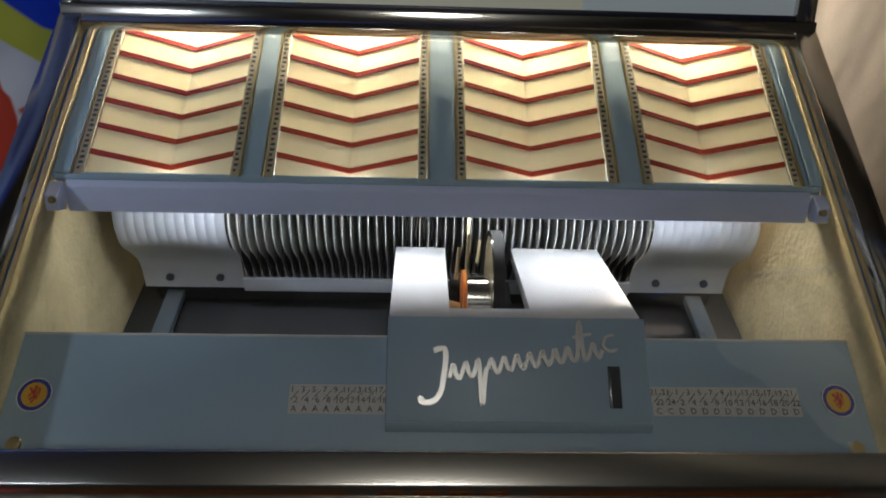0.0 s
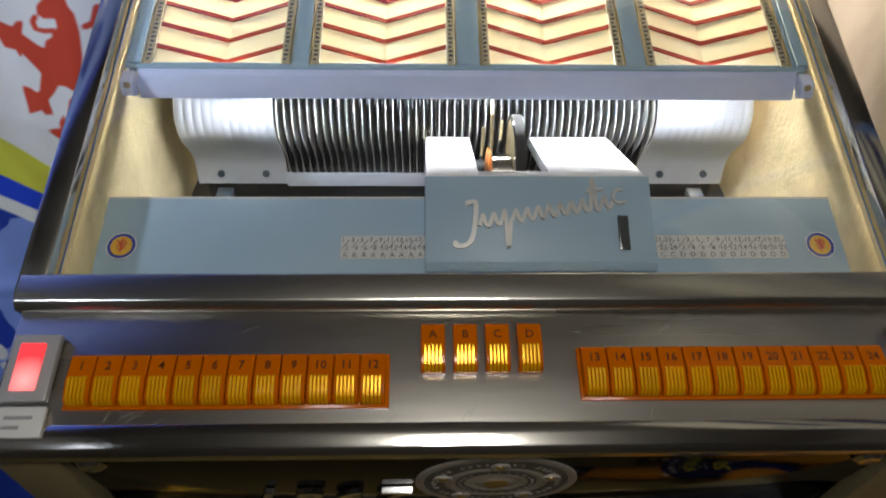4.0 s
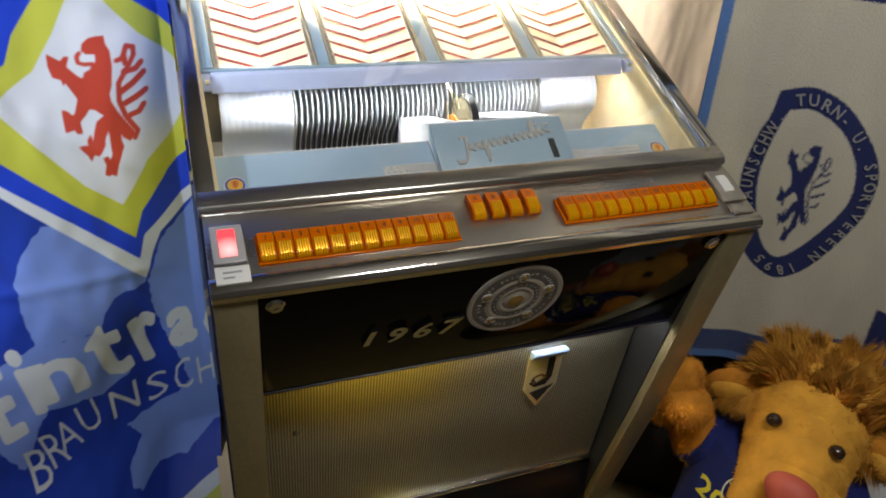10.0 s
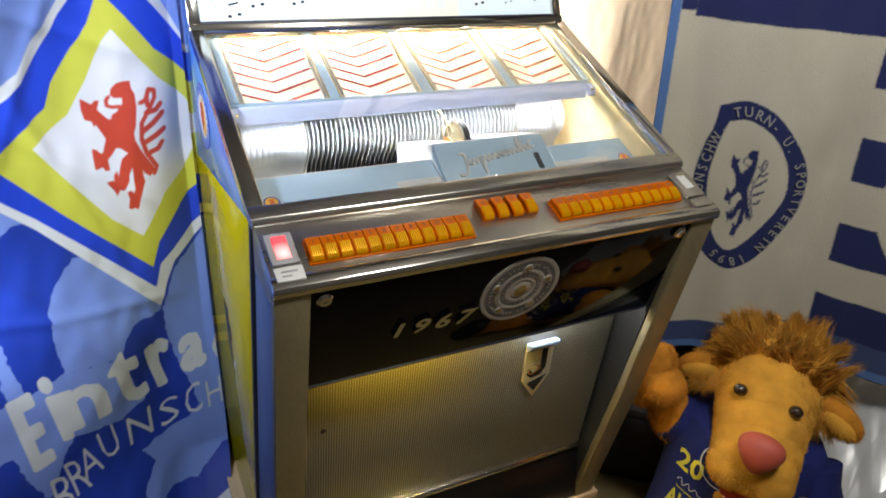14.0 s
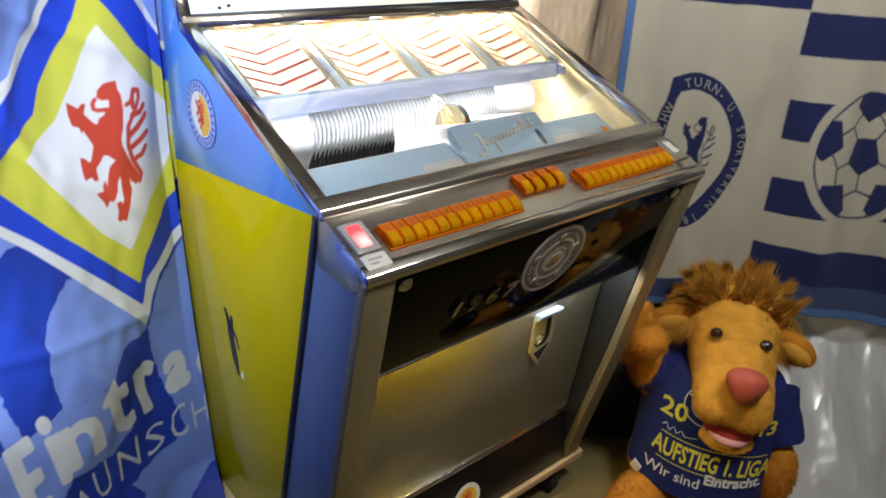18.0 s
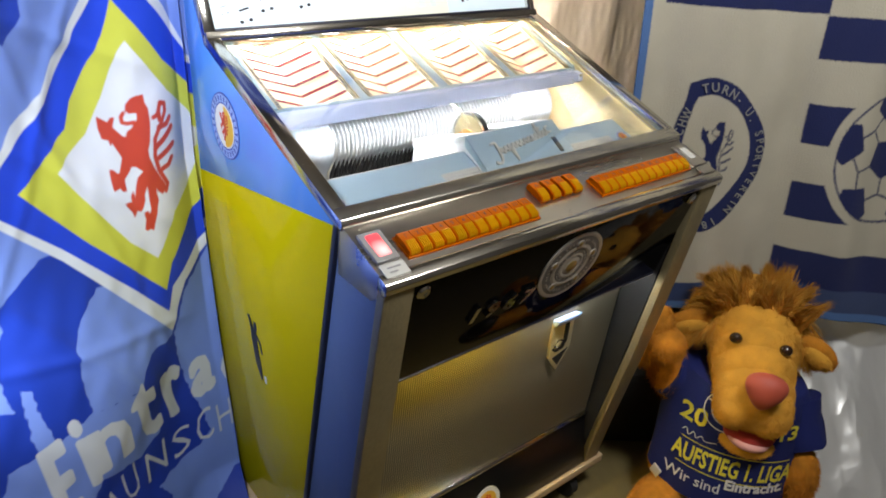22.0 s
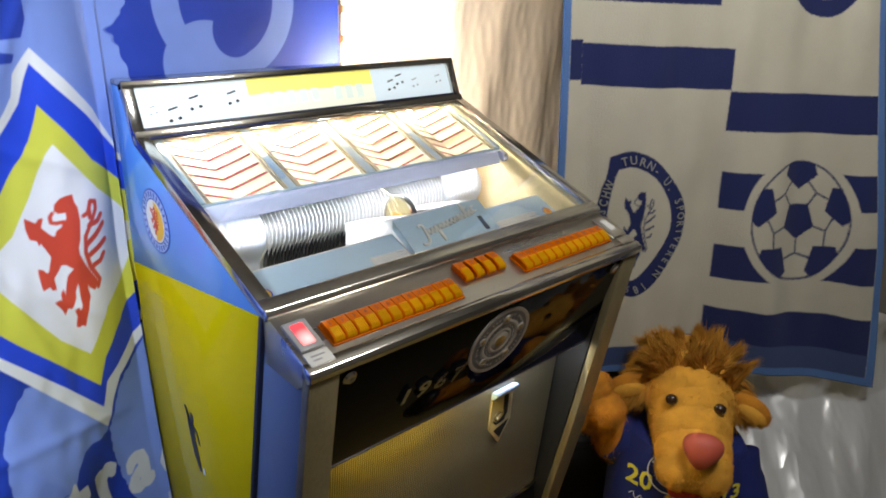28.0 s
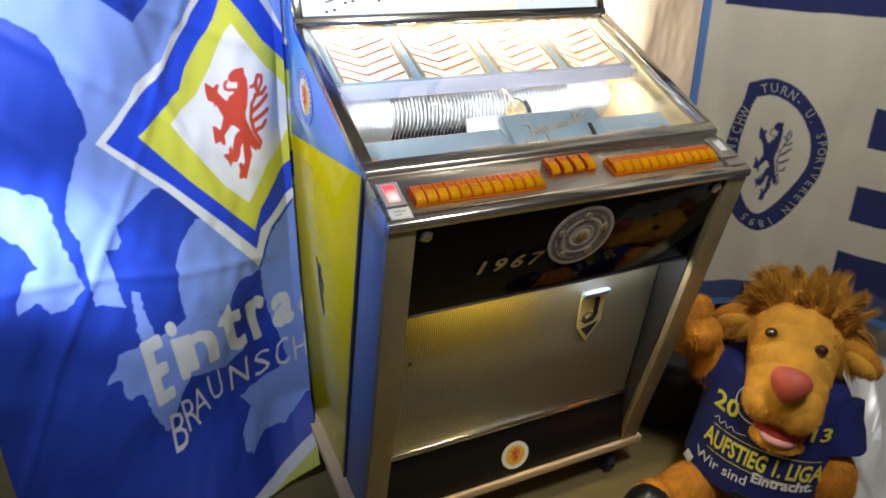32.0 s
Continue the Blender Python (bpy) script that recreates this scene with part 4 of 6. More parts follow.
prism([(0.2335, 0.943), (0.247, 0.9382), (0.247, 0.925), (0.2335, 0.93)], SX0 - 0.0005, SX1 + 0.0005, 0.0004, top)
part("carriage_top", top, WHITE, carriage, "white carriage top with an open slot")
for x in (BX0, BX1 - 0.002):
    part("carriage_side", prism([(0.170, 0.893), (0.232, 0.932), (0.372, 0.882), (0.372, 0.80), (0.20, 0.80)], x, x + 0.002), WHITE, carriage)
part("slot_well", box(SX0 - 0.002, SX1 + 0.002, 0.25, 0.372, 0.80, 0.85), BLACK, carriage)
wy, wz = 0.322, 0.898
wheel = part("drive_wheel", rod((0.0435, wy, wz), (0.0535, wy, wz), 0.047, seg=48), RUBBER, carriage, "black rimmed metal wheel")
part("wheel_rim", moved(disc(0.0468, 0.0012, 48, 0.0420), Matrix.Translation((0.0428, wy, wz)) @ pose(0, 0, 0, 0, 90, 0)), CHROME, wheel, "bright wheel rim")
part("wheel_face", rod((0.0430, wy, wz), (0.0433, wy, wz), 0.041, seg=48), STRIP, wheel)
part("drum", rod((0.022, wy - 0.02, wz - 0.004), (0.0425, wy - 0.02, wz - 0.004), 0.022, seg=32), CHROME, carriage, "polished steel drum")
part("belt_disc", rod((0.0175, wy - 0.025, wz), (0.0205, wy - 0.025, wz), 0.027, seg=32), ORANGE, carriage, "orange belt disc")
part("hub", rod((0.005, wy - 0.03, wz - 0.012), (0.0165, wy - 0.03, wz - 0.012), 0.012, 0.009, seg=20), BRASS, carriage)
part("nut", rod((0.001, wy - 0.036, wz - 0.018), (0.009, wy - 0.036, wz - 0.018), 0.006, seg=6), BRASS, carriage)
arm = bmesh.new()
for p, q in (((0.021, 0.300, 0.915), (0.022, 0.325, 0.950)), ((0.022, 0.325, 0.950), (0.0235, 0.36, 0.955)), ((0.012, 0.305, 0.915), (0.014, 0.322, 0.938)), ((0.030, 0.31, 0.93), (0.033, 0.33, 0.94))):
    rod(p, q, 0.0016, seg=8, bm=arm)
part("pickup_arm", arm, STRIP, carriage, "thin chrome pick-up arm")
part("slot_frame", rod((0.010, 0.35, 0.87), (0.060, 0.35, 0.87), 0.008, seg=16), DARK_WELL, carriage)
BOX_F = plane_frame((0.056, 0.1985, 0.9224), (1, 0, 0), (0, 0.8542, 0.52))
WINDOW = plain("smoked pointer glass", (0.055, 0.068, 0.062), 0.2, 0.0, 0.3, 60, 0.0)
script = bmesh.new()
hook = [(-0.065, 0.0125), (-0.056, 0.0135), (-0.057, -0.006), (-0.060, -0.020), (-0.066, -0.026), (-0.074, -0.026), (-0.074, -0.022)]
wave = [(-0.053, -0.008)]
for k in range(12):
    x, lift = -0.050 + k * 0.0099, -0.0065 + k * 0.00155
    wave += [(x, lift + (0.0085 if k != 10 else 0.028)), (x + 0.0022, lift + 0.001 - (0.026 if k == 2 else 0)), (x + 0.0050, lift - 0.0015), (x + 0.0075, lift + 0.004)]
for pts, wd in ((hook, 0.0042), (wave, 0.0033), ([(0.043, 0.024), (0.058, 0.027)], 0.0024), ([(0.076, 0.026), (0.070, 0.025), (0.067, 0.018), (0.072, 0.0135), (0.078, 0.015)], 0.0024)):
    ribbon(smooth_line(pts, 5), wd, 0.0030, script)
part("maker_script", moved(script, BOX_F), plain("bright script chrome", (0.74, 0.72, 0.66), 0.24, 0.6, 0.06, 60, 0.02), carriage, "chrome ornamental maker script")
win = part("pointer_window", moved(soften(box(0.070, 0.0795, -0.030, 0.002, -0.001, 0.0010), 0.0004), BOX_F), WINDOW, carriage, "narrow dark pointer window")
part("pointer_slot", moved(box(0.072, 0.0775, -0.027, -0.001, 0.001, 0.002), BOX_F), DARK_WELL, win)

# record magazine
PROF = [(0.480, 0.952), (0.430, 0.953), (0.402, 0.945), (0.385, 0.931), (0.375, 0.913), (0.376, 0.888), (0.392, 0.862), (0.400, 0.842), (0.397, 0.812)]
PROF_S = smooth_line(PROF, 5)


def cover(x0, x1, ribs):
    U = np.linspace(0, 1, ribs * 8 + 1)
    bm = bmesh.new()
    grid = []
    for y, z in PROF_S:
        amp = 0.0010 * min(1, max(0, (z - 0.875) / 0.02))
        grid.append([bm.verts.new((x0 + (x1 - x0) * u, y - amp * abs(math.sin(math.pi * u * ribs)), z + 0.3 * amp * abs(math.sin(math.pi * u * ribs)))) for u in U])
    for a, b in zip(grid, grid[1:]):
        for i in range(len(U) - 1):
            bm.faces.new((a[i], a[i + 1], b[i + 1], b[i]))
    bmesh.ops.recalc_face_normals(bm, faces=bm.faces[:])
    bmesh.ops.solidify(bm, geom=bm.faces[:], thickness=0.0015)
    return bm


for x0, x1 in ((-0.312, -0.207), (0.207, 0.312)):
    mc = part("magazine_cover", cover(x0, x1, 11), COVER, juke, "ribbed pearl white magazine cover")
    for x in (0.27, 0.77):
        part("cover_screw", rod((x0 + (x1 - x0) * x, 0.3985, 0.826), (x0 + (x1 - x0) * x, 0.3955, 0.8265), 0.0042, seg=12), SLATE, mc)
div = bmesh.new()
outl = [(y - 0.002, z) for y, z in PROF_S] + [(0.48, 0.80)]
prism([(y, z) for y, z in outl], -0.0006, 0.0006, 0.0, div)
div_me = mesh_of("divider", div, DIVIDER)
rec = bmesh.new()
rod((-0.0009, 0.468, 0.872), (0.0009, 0.468, 0.872), 0.0835, seg=48, bm=rec)
rec_me = mesh_of("record", rec, RECORD, 30)
for i in range(50):
    x = -0.2035 + i * 0.407 / 49
    ob = new("divider", div_me)
    ob.parent = juke
    ob.matrix_world = Matrix.Translation((x, 0, 0)) @ pose(0, 0, 0, 0, 0, 0)
    if i < 49:
        ob = new("record", rec_me)
        ob.parent = juke
        ob.matrix_world = Matrix.Translation((x + 0.0041, random.uniform(-0.001, 0.001), 0))
part("magazine_rail", box(-0.207, 0.207, 0.398, 0.47, 0.953, 0.978, 0.001), DARK_WELL, juke, "dark magazine rail")
part("comb_rail", box(-0.207, 0.207, 0.3925, 0.3965, 0.811, 0.829, 0.001), COVER, juke, "pale comb rail under the dividers")
part("magazine_base", box(-0.305, 0.305, 0.405, 0.50, 0.785, 0.806, 0.001), DARK_WELL, juke)
# arms in dark slate: the shade down in the well is in their colour
for sx in (-1, 1):
    part("slide_arm", box(sx * 0.285 - 0.009, sx * 0.285 + 0.009, 0.20, 0.41, 0.79, 0.80, 0.001), SLATE, juke, "slide arm with the well's shade in its slate blue colour")

# stickers on the side
SIDE_M = plane_frame((-W - 0.0004, 0.457, 0.940), (0, -1, 0), (0, 0, 1))
club_disc(SIDE_M, 0.054, juke)
FIG = plane_frame((-W - 0.0004, 0.398, 0.543), (0, -1, 0), (0, 0, 1))
fig = bmesh.new()
for pts, w in (([(-0.022, 0.060), (-0.012, 0.040), (-0.004, 0.02), (0.0, 0.0), (0.008, -0.03), (0.020, -0.06)], [0.006, 0.010, 0.024, 0.020, 0.022, 0.006]), ([(-0.002, 0.032), (0.018, 0.022), (0.026, 0.0)], [0.010, 0.007, 0.005]), ([(0.0, 0.030), (0.003, 0.046), (0.002, 0.056)], [0.008, 0.013, 0.008]), ([(-0.010, 0.036), (-0.016, 0.052), (-0.026, 0.058)], [0.007, 0.006, 0.005])):
    ribbon(pts, w, 0.0007, fig)
part("figure_sticker", moved(fig, FIG), EDGE_DARK, juke, "slim dark plain sticker")
part("small_sticker", moved(box(0.030, 0.038, -0.058, -0.044, 0, 0.0007), FIG), STICK_WHITE, juke)

# base board on castors
board = thing("dolly", "bare pine board on black castors under the jukebox", "dolly")
part("board", soften(box(-0.382, 0.372, 0.110, 0.66, 0.094, 0.1155), 0.0015), PINE, board)
for x in (-0.30, 0.30):
    for y in (0.150, 0.56):
        ca = part("castor", rod((x - 0.011, y, 0.032), (x + 0.011, y, 0.032), 0.032, seg=24), RUBBER, board, "black rubber castor")
        part("castor_fork", box(x - 0.016, x + 0.016, y - 0.012, y + 0.012, 0.06, 0.094, 0.002), STRIP, ca)


# ---- flag ----
def bend(U, V):
    """The flag's line on the plan: along the room's corner, against the side of the jukebox, then round its back."""
    near = np.minimum(U, 0.114)
    touch = 0.597 - 0.123 * np.clip(0.85 - V, 0, 0.68)
    x = -0.468 + 0.908 * near
    y = 0.503 + 0.418 * np.minimum(U, 0.095) + (touch - 0.543) * np.clip(near / 0.095, 0, 1) ** 1.5
    y = y + (0.606 - y) * np.clip((U - 0.116) / 0.014, 0, 1)
    behind = np.clip((U - 0.130) / 0.010, 0, 1)
    return x + (-0.382 + (U - 0.095) * 0.985 - x) * behind, y + (0.603 + (U - 0.095) * 0.10 - y) * behind


def flag_place(U, V):
    x, y = bend(U, V)
    fold = ripple(U * 0.7, V, 5, (0.020, 0.42, 0.9), (0.0045, 0.15, 0.35), (0.0012, 0.05, 0.15)) * np.clip((0.12 - U) / 0.12, 0.1, 1)
    low = np.clip((0.28 - V) / 0.28, 0, 1) ** 2 * np.clip((0.06 - U) / 0.1, 0, 1)
    foot = np.clip((0.17 - V) / 0.17, 0, 1) ** 1.4 * np.clip((U + 0.04) / 0.1, 0, 1) * np.clip((0.15 - U) / 0.03, 0, 1)
    far = np.clip((-0.38 - U) / 0.3, 0, 1)
    crease = sum(0.0035 * np.exp(-((U * math.cos(a) + V * math.sin(a) - c) / 0.012) ** 2) for a, c in ((0.9, 0.62), (0.6, 0.20), (1.15, 0.95), (-0.5, -0.62), (0.35, 0.18), (1.3, 0.55)))
    fold = fold + crease * np.clip((0.10 - U) / 0.1, 0, 1)
    return x + 0.40 * fold - 0.03 * low - 0.02 * foot, y - 0.9 * fold - 0.16 * low - 0.15 * foot - 0.16 * far ** 2 * 0.5, V + 0.35 * np.clip(U, 0, 0.13) * np.clip((0.25 - V) / 0.2, 0, 1)


def glyph_edges(ch):
    """Outline edges of one letter, scaled to a unit box."""
    bm = letters(ch, 1.0)
    segs = np.array([[v.co.xy for v in e.verts] for e in bm.edges if len(e.link_faces) == 1])
    bm.free()
    lo, hi = segs.reshape(-1, 2).min(0), segs.reshape(-1, 2).max(0)
    return (segs - lo) / (hi - lo)


def sd_letter(U, V, ch, foot, end, head, grow=0.0):
    """A printed letter whose box has its foot corners and its head corner at the given places."""
    foot, end, head = (np.array(p) for p in (foot, end, head))
    segs = foot + glyph_edges(ch) @ np.stack([end - foot, head - foot])
    lo, hi = segs.reshape(-1, 2).min(0) - 0.02, segs.reshape(-1, 2).max(0) + 0.02
    near = (U > lo[0]) & (U < hi[0]) & (V > lo[1]) & (V < hi[1])
    x, y = U[near], V[near]
    d, inside = np.full(x.shape, 1e9), np.zeros(x.shape, bool)
    for (ax, ay), (bx, by) in segs:
        ex, ey = bx - ax, by - ay
        t = np.clip(((x - ax) * ex + (y - ay) * ey) / (ex * ex + ey * ey + 1e-12), 0, 1)
        d = np.minimum(d, np.hypot(x - ax - t * ex, y - ay - t * ey))
        inside ^= ((ay > y) != (by > y)) & (x < (bx - ax) * (y - ay) / (by - ay + 1e-12) + ax)
    out = np.full(U.shape, -0.1)
    out[near] = np.where(inside, d, -d) + grow
    return out


SKY = (
    # beside the diamond, down to its lower corner
    ((-0.40, 1.32), (-0.395, 1.13), (-0.355, 1.10), (-0.343, 1.08), (-0.312, 0.96), (-0.309, 0.948), (-0.33, 0.91), (-0.352, 0.853), (-0.367, 0.796), (-0.352, 0.746), (-0.349, 0.665), (-0.346, 0.611), (-0.297, 0.588),
     (-0.306, 0.671), (-0.315, 0.716), (-0.291, 0.71), (-0.279, 0.719), (-0.288, 0.757), (-0.212, 0.805), (-0.15, 0.80), (0.0, 1.15), (0.0, 1.40), (-0.2, 1.40)),
    ((-0.03, 1.40), (0.168, 1.40), (0.166, 1.267), (0.136, 1.226), (0.145, 1.19), (0.157, 1.16), (0.165, 0.90), (-0.03, 1.20)),
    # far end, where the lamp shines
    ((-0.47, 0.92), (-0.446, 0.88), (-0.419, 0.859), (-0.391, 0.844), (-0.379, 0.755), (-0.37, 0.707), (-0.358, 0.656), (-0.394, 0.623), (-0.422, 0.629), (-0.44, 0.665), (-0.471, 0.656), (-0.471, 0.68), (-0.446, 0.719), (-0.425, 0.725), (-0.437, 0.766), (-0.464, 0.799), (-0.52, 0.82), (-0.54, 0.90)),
    # below the diamond
    ((-0.135, 0.719), (-0.172, 0.683), (-0.193, 0.644), (-0.196, 0.588), (-0.19, 0.515), (-0.084, 0.490), (-0.072, 0.520), (-0.050, 0.537), (0.010, 0.535), (0.017, 0.546), (-0.05, 0.70)),
    ((0.021, 0.539), (0.017, 0.478), (0.035, 0.401), (0.051, 0.334), (0.064, 0.268), (0.24, 0.24), (0.24, 0.70), (0.136, 0.69), (0.092, 0.65), (0.050, 0.62)),
    # behind the words
    ((-0.282, 0.62), (-0.269, 0.611), (-0.263, 0.543), (-0.254, 0.501), (-0.19, 0.519), (-0.09, 0.492), (-0.062, 0.388), (-0.044, 0.352), (-0.105, 0.34), (-0.199, 0.380), (-0.221, 0.355), (-0.26, 0.251), (-0.288, 0.325), (-0.297, 0.388),
     (-0.321, 0.382), (-0.333, 0.397), (-0.33, 0.432), (-0.358, 0.432), (-0.333, 0.465), (-0.327, 0.492), (-0.285, 0.495)),
    ((-0.035, 0.239), (0.034, 0.255), (0.055, 0.283), (0.139, 0.262), (0.139, 0.158), (0.099, 0.157), (0.072, 0.130), (0.041, 0.112), (-0.017, 0.128), (-0.041, 0.113), (-0.050, 0.098), (-0.071, 0.116), (-0.078, 0.152), (-0.047, 0.197), (-0.071, 0.233)),
)
SKY_GAPS = (((-0.257, 1.142), (-0.205, 1.10), (-0.169, 1.13), (-0.17, 1.20), (-0.25, 1.20)), ((-0.12, 1.30), (-0.011, 1.29), (-0.004, 1.252), (-0.014, 1.226), (-0.12, 1.226)), ((-0.08, 1.214), (-0.029, 1.205), (-0.035, 1.193), (-0.08, 1.196)))
DIAMOND = {
    "white": ((-0.300, 0.917), (-0.242, 0.969), (-0.212, 0.999), (-0.151, 1.026), (-0.123, 1.065), (-0.087, 1.10), (-0.047, 1.148), (-0.038, 1.178), (-0.003, 1.212), (0.038, 1.163), (0.081, 1.106), (0.114, 1.044), (0.25, 0.88),
              (0.135, 0.695), (0.092, 0.660), (0.050, 0.632), (0.034, 0.596), (0.016, 0.543), (-0.178, 0.787)),
    "blue": ((-0.282, 0.913), (-0.224, 0.968), (-0.148, 1.010), (-0.111, 1.053), (-0.071, 1.10), (-0.035, 1.136), (-0.02, 1.166), (-0.007, 1.190), (0.026, 1.148), (0.066, 1.10), (0.117, 1.029), (0.235, 0.88), (0.135, 0.714),
             (0.086, 0.683), (0.047, 0.655), (0.023, 0.637), (0.010, 0.591), (-0.065, 0.68), (-0.175, 0.805)),
    "yellow": ((-0.224, 0.910), (-0.16, 0.945), (-0.12, 0.966), (-0.102, 1.002), (-0.06, 1.05), (-0.032, 1.08), (-0.007, 1.130), (0.023, 1.088), (0.06, 1.029), (0.114, 0.978), (0.19, 0.89), (0.135, 0.777), (0.075, 0.740), (0.025, 0.686), (0.008, 0.638), (-0.129, 0.793)),
    "inner": ((-0.156, 0.915), (-0.087, 0.948), (-0.05, 0.996), (-0.017, 1.053), (0.001, 1.070), (0.027, 1.028), (0.06, 0.981), (0.108, 0.932), (0.135, 0.893), (0.134, 0.861), (0.092, 0.801), (0.045, 0.773), (0.020, 0.738), (-0.004, 0.710), (-0.056, 0.763), (-0.111, 0.844)),
}
# letter, left foot, right foot, left head
BIG_WORD = (("E", (-0.270, 0.345), (-0.243, 0.353), (-0.281, 0.497)), ("i", (-0.215, 0.386), (-0.206, 0.384), (-0.231, 0.524)), ("n", (-0.203, 0.400), (-0.128, 0.385), (-0.212, 0.483)), ("t", (-0.098, 0.375), (-0.038, 0.356), (-0.122, 0.508)),
            ("r", (-0.010, 0.362), (0.032, 0.364), (-0.031, 0.466)), ("a", (0.042, 0.370), (0.084, 0.378), (0.044, 0.446)), ("c", (0.110, 0.380), (0.146, 0.380), (0.112, 0.436)))
THIN_WORD = (("B", (-0.251, 0.200), (-0.217, 0.198), (-0.257, 0.304)), ("R", (-0.215, 0.230), (-0.182, 0.233), (-0.230, 0.325)), ("A", (-0.196, 0.248), (-0.156, 0.258), (-0.208, 0.331)), ("U", (-0.151, 0.270), (-0.114, 0.268), (-0.163, 0.352)),
             ("N", (-0.096, 0.262), (-0.038, 0.256), (-0.096, 0.332)), ("S", (-0.022, 0.250), (0.020, 0.259), (-0.019, 0.314)), ("C", (0.032, 0.254), (0.068, 0.270), (0.033, 0.327)), ("H", (0.079, 0.266), (0.114, 0.274), (0.079, 0.330)))


def flag_print(U, V):
    out = {}
    fray = 0.0018 * np.sin(U * 120 + 3 * np.sin(V * 70)) * np.sin(V * 105 + 2 * np.sin(U * 60)) + 0.0009 * np.sin(U * 230 + 2 * np.sin(V * 150))
    sky = np.full(U.shape, -1.0)
    for pts in SKY:
        sky = np.maximum(sky, sd_poly(U, V, pts) + fray)
    for pts in SKY_GAPS:
        sky = np.minimum(sky, -sd_poly(U, V, pts))
    # rings behind the jukebox
    back = np.maximum(sd_oval(U, V, 0.305, 1.16, 0.085, 0.075), np.minimum(sd_oval(U, V, 0.36, 1.27, 0.150, 0.150), -sd_oval(U, V, 0.36, 1.27, 0.100, 0.105)))
    back = np.minimum(back, -sd_oval(U, V, 0.372, 1.215, 0.050, 0.050))
    out["sky"] = np.where(U > 0.168, back, sky)
    for key, pts in DIAMOND.items():
        out[key] = sd_poly(U, V, pts)
    out["beast"] = sd_beast(U, V, -0.0647, 0.7645, 0.1236, 0.2219) + 0.0010
    words = np.full(U.shape, -0.1)
    for word, grow in ((BIG_WORD, 0.0062), (THIN_WORD, -0.0006)):
        for ch, foot, end, head in word:
            words = np.maximum(words, sd_letter(U, V, ch, foot, end, head, grow))
    out["words"] = words
    hem = 0.040 + 0.26 * U - V
    out["hem"] = np.where(U > -0.42, hem, -1)
    out["hem_yellow"] = np.where(U > -0.42, hem - 0.026, -1)
    return out


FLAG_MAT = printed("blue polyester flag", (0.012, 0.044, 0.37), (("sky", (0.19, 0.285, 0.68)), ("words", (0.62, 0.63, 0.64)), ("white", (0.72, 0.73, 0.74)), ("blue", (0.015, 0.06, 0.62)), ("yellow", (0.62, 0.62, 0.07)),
                   ("inner", (0.76, 0.76, 0.78)), ("beast", (0.58, 0.06, 0.03)), ("hem", (0.70, 0.70, 0.70)), ("hem_yellow", (0.62, 0.60, 0.08))), 0.55, 900, 0.1, 0.0015, through=0.3)
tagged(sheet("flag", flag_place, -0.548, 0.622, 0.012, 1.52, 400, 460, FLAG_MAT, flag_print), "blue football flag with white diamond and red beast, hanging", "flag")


# ---- towel ----
def towel_place(P, Z):
    U = P + (1.0 - Z) * (0.07 + 0.5 * np.clip(P - 0.05, 0, None))
    fold = ripple(P, Z, 11, (0.010, 0.30, 1.1), (0.004, 0.13, 0.7))
    return 0.68 + 0.79 * U - 0.61 * fold, 0.115 - 0.61 * U - 0.79 * fold, Z - 0.18 * np.clip(P, 0, None) * np.clip((0.75 - Z) / 0.3, 0, 1) - 0.32 * np.clip(-P, 0, None) * np.clip((0.63 - Z) / 0.10, 0, 1)


RING_C = (-0.085, 0.810)
RING_OUTER = ((-0.168, 0.969), (-0.120, 0.984), (-0.074, 0.971), (-0.029, 0.930), (0.005, 0.883), (0.019, 0.839), (0.016, 0.779), (-0.010, 0.725), (-0.044, 0.670), (-0.083, 0.637), (-0.112, 0.634), (-0.152, 0.663), (-0.172, 0.722), (-0.192, 0.805), (-0.183, 0.886), (-0.172, 0.925))
RING_INNER = ((-0.146, 0.940), (-0.108, 0.948), (-0.064, 0.925), (-0.026, 0.870), (-0.016, 0.811), (-0.036, 0.759), (-0.089, 0.681), (-0.121, 0.683), (-0.146, 0.730), (-0.164, 0.811), (-0.158, 0.891))


def ring_line(k=1.0):
    pts = [(RING_C[0] + (u - RING_C[0]) * k, RING_C[1] + (v - RING_C[1]) * k) for u, v in RING_OUTER]
    return smooth_line(pts + pts[:1], 4)


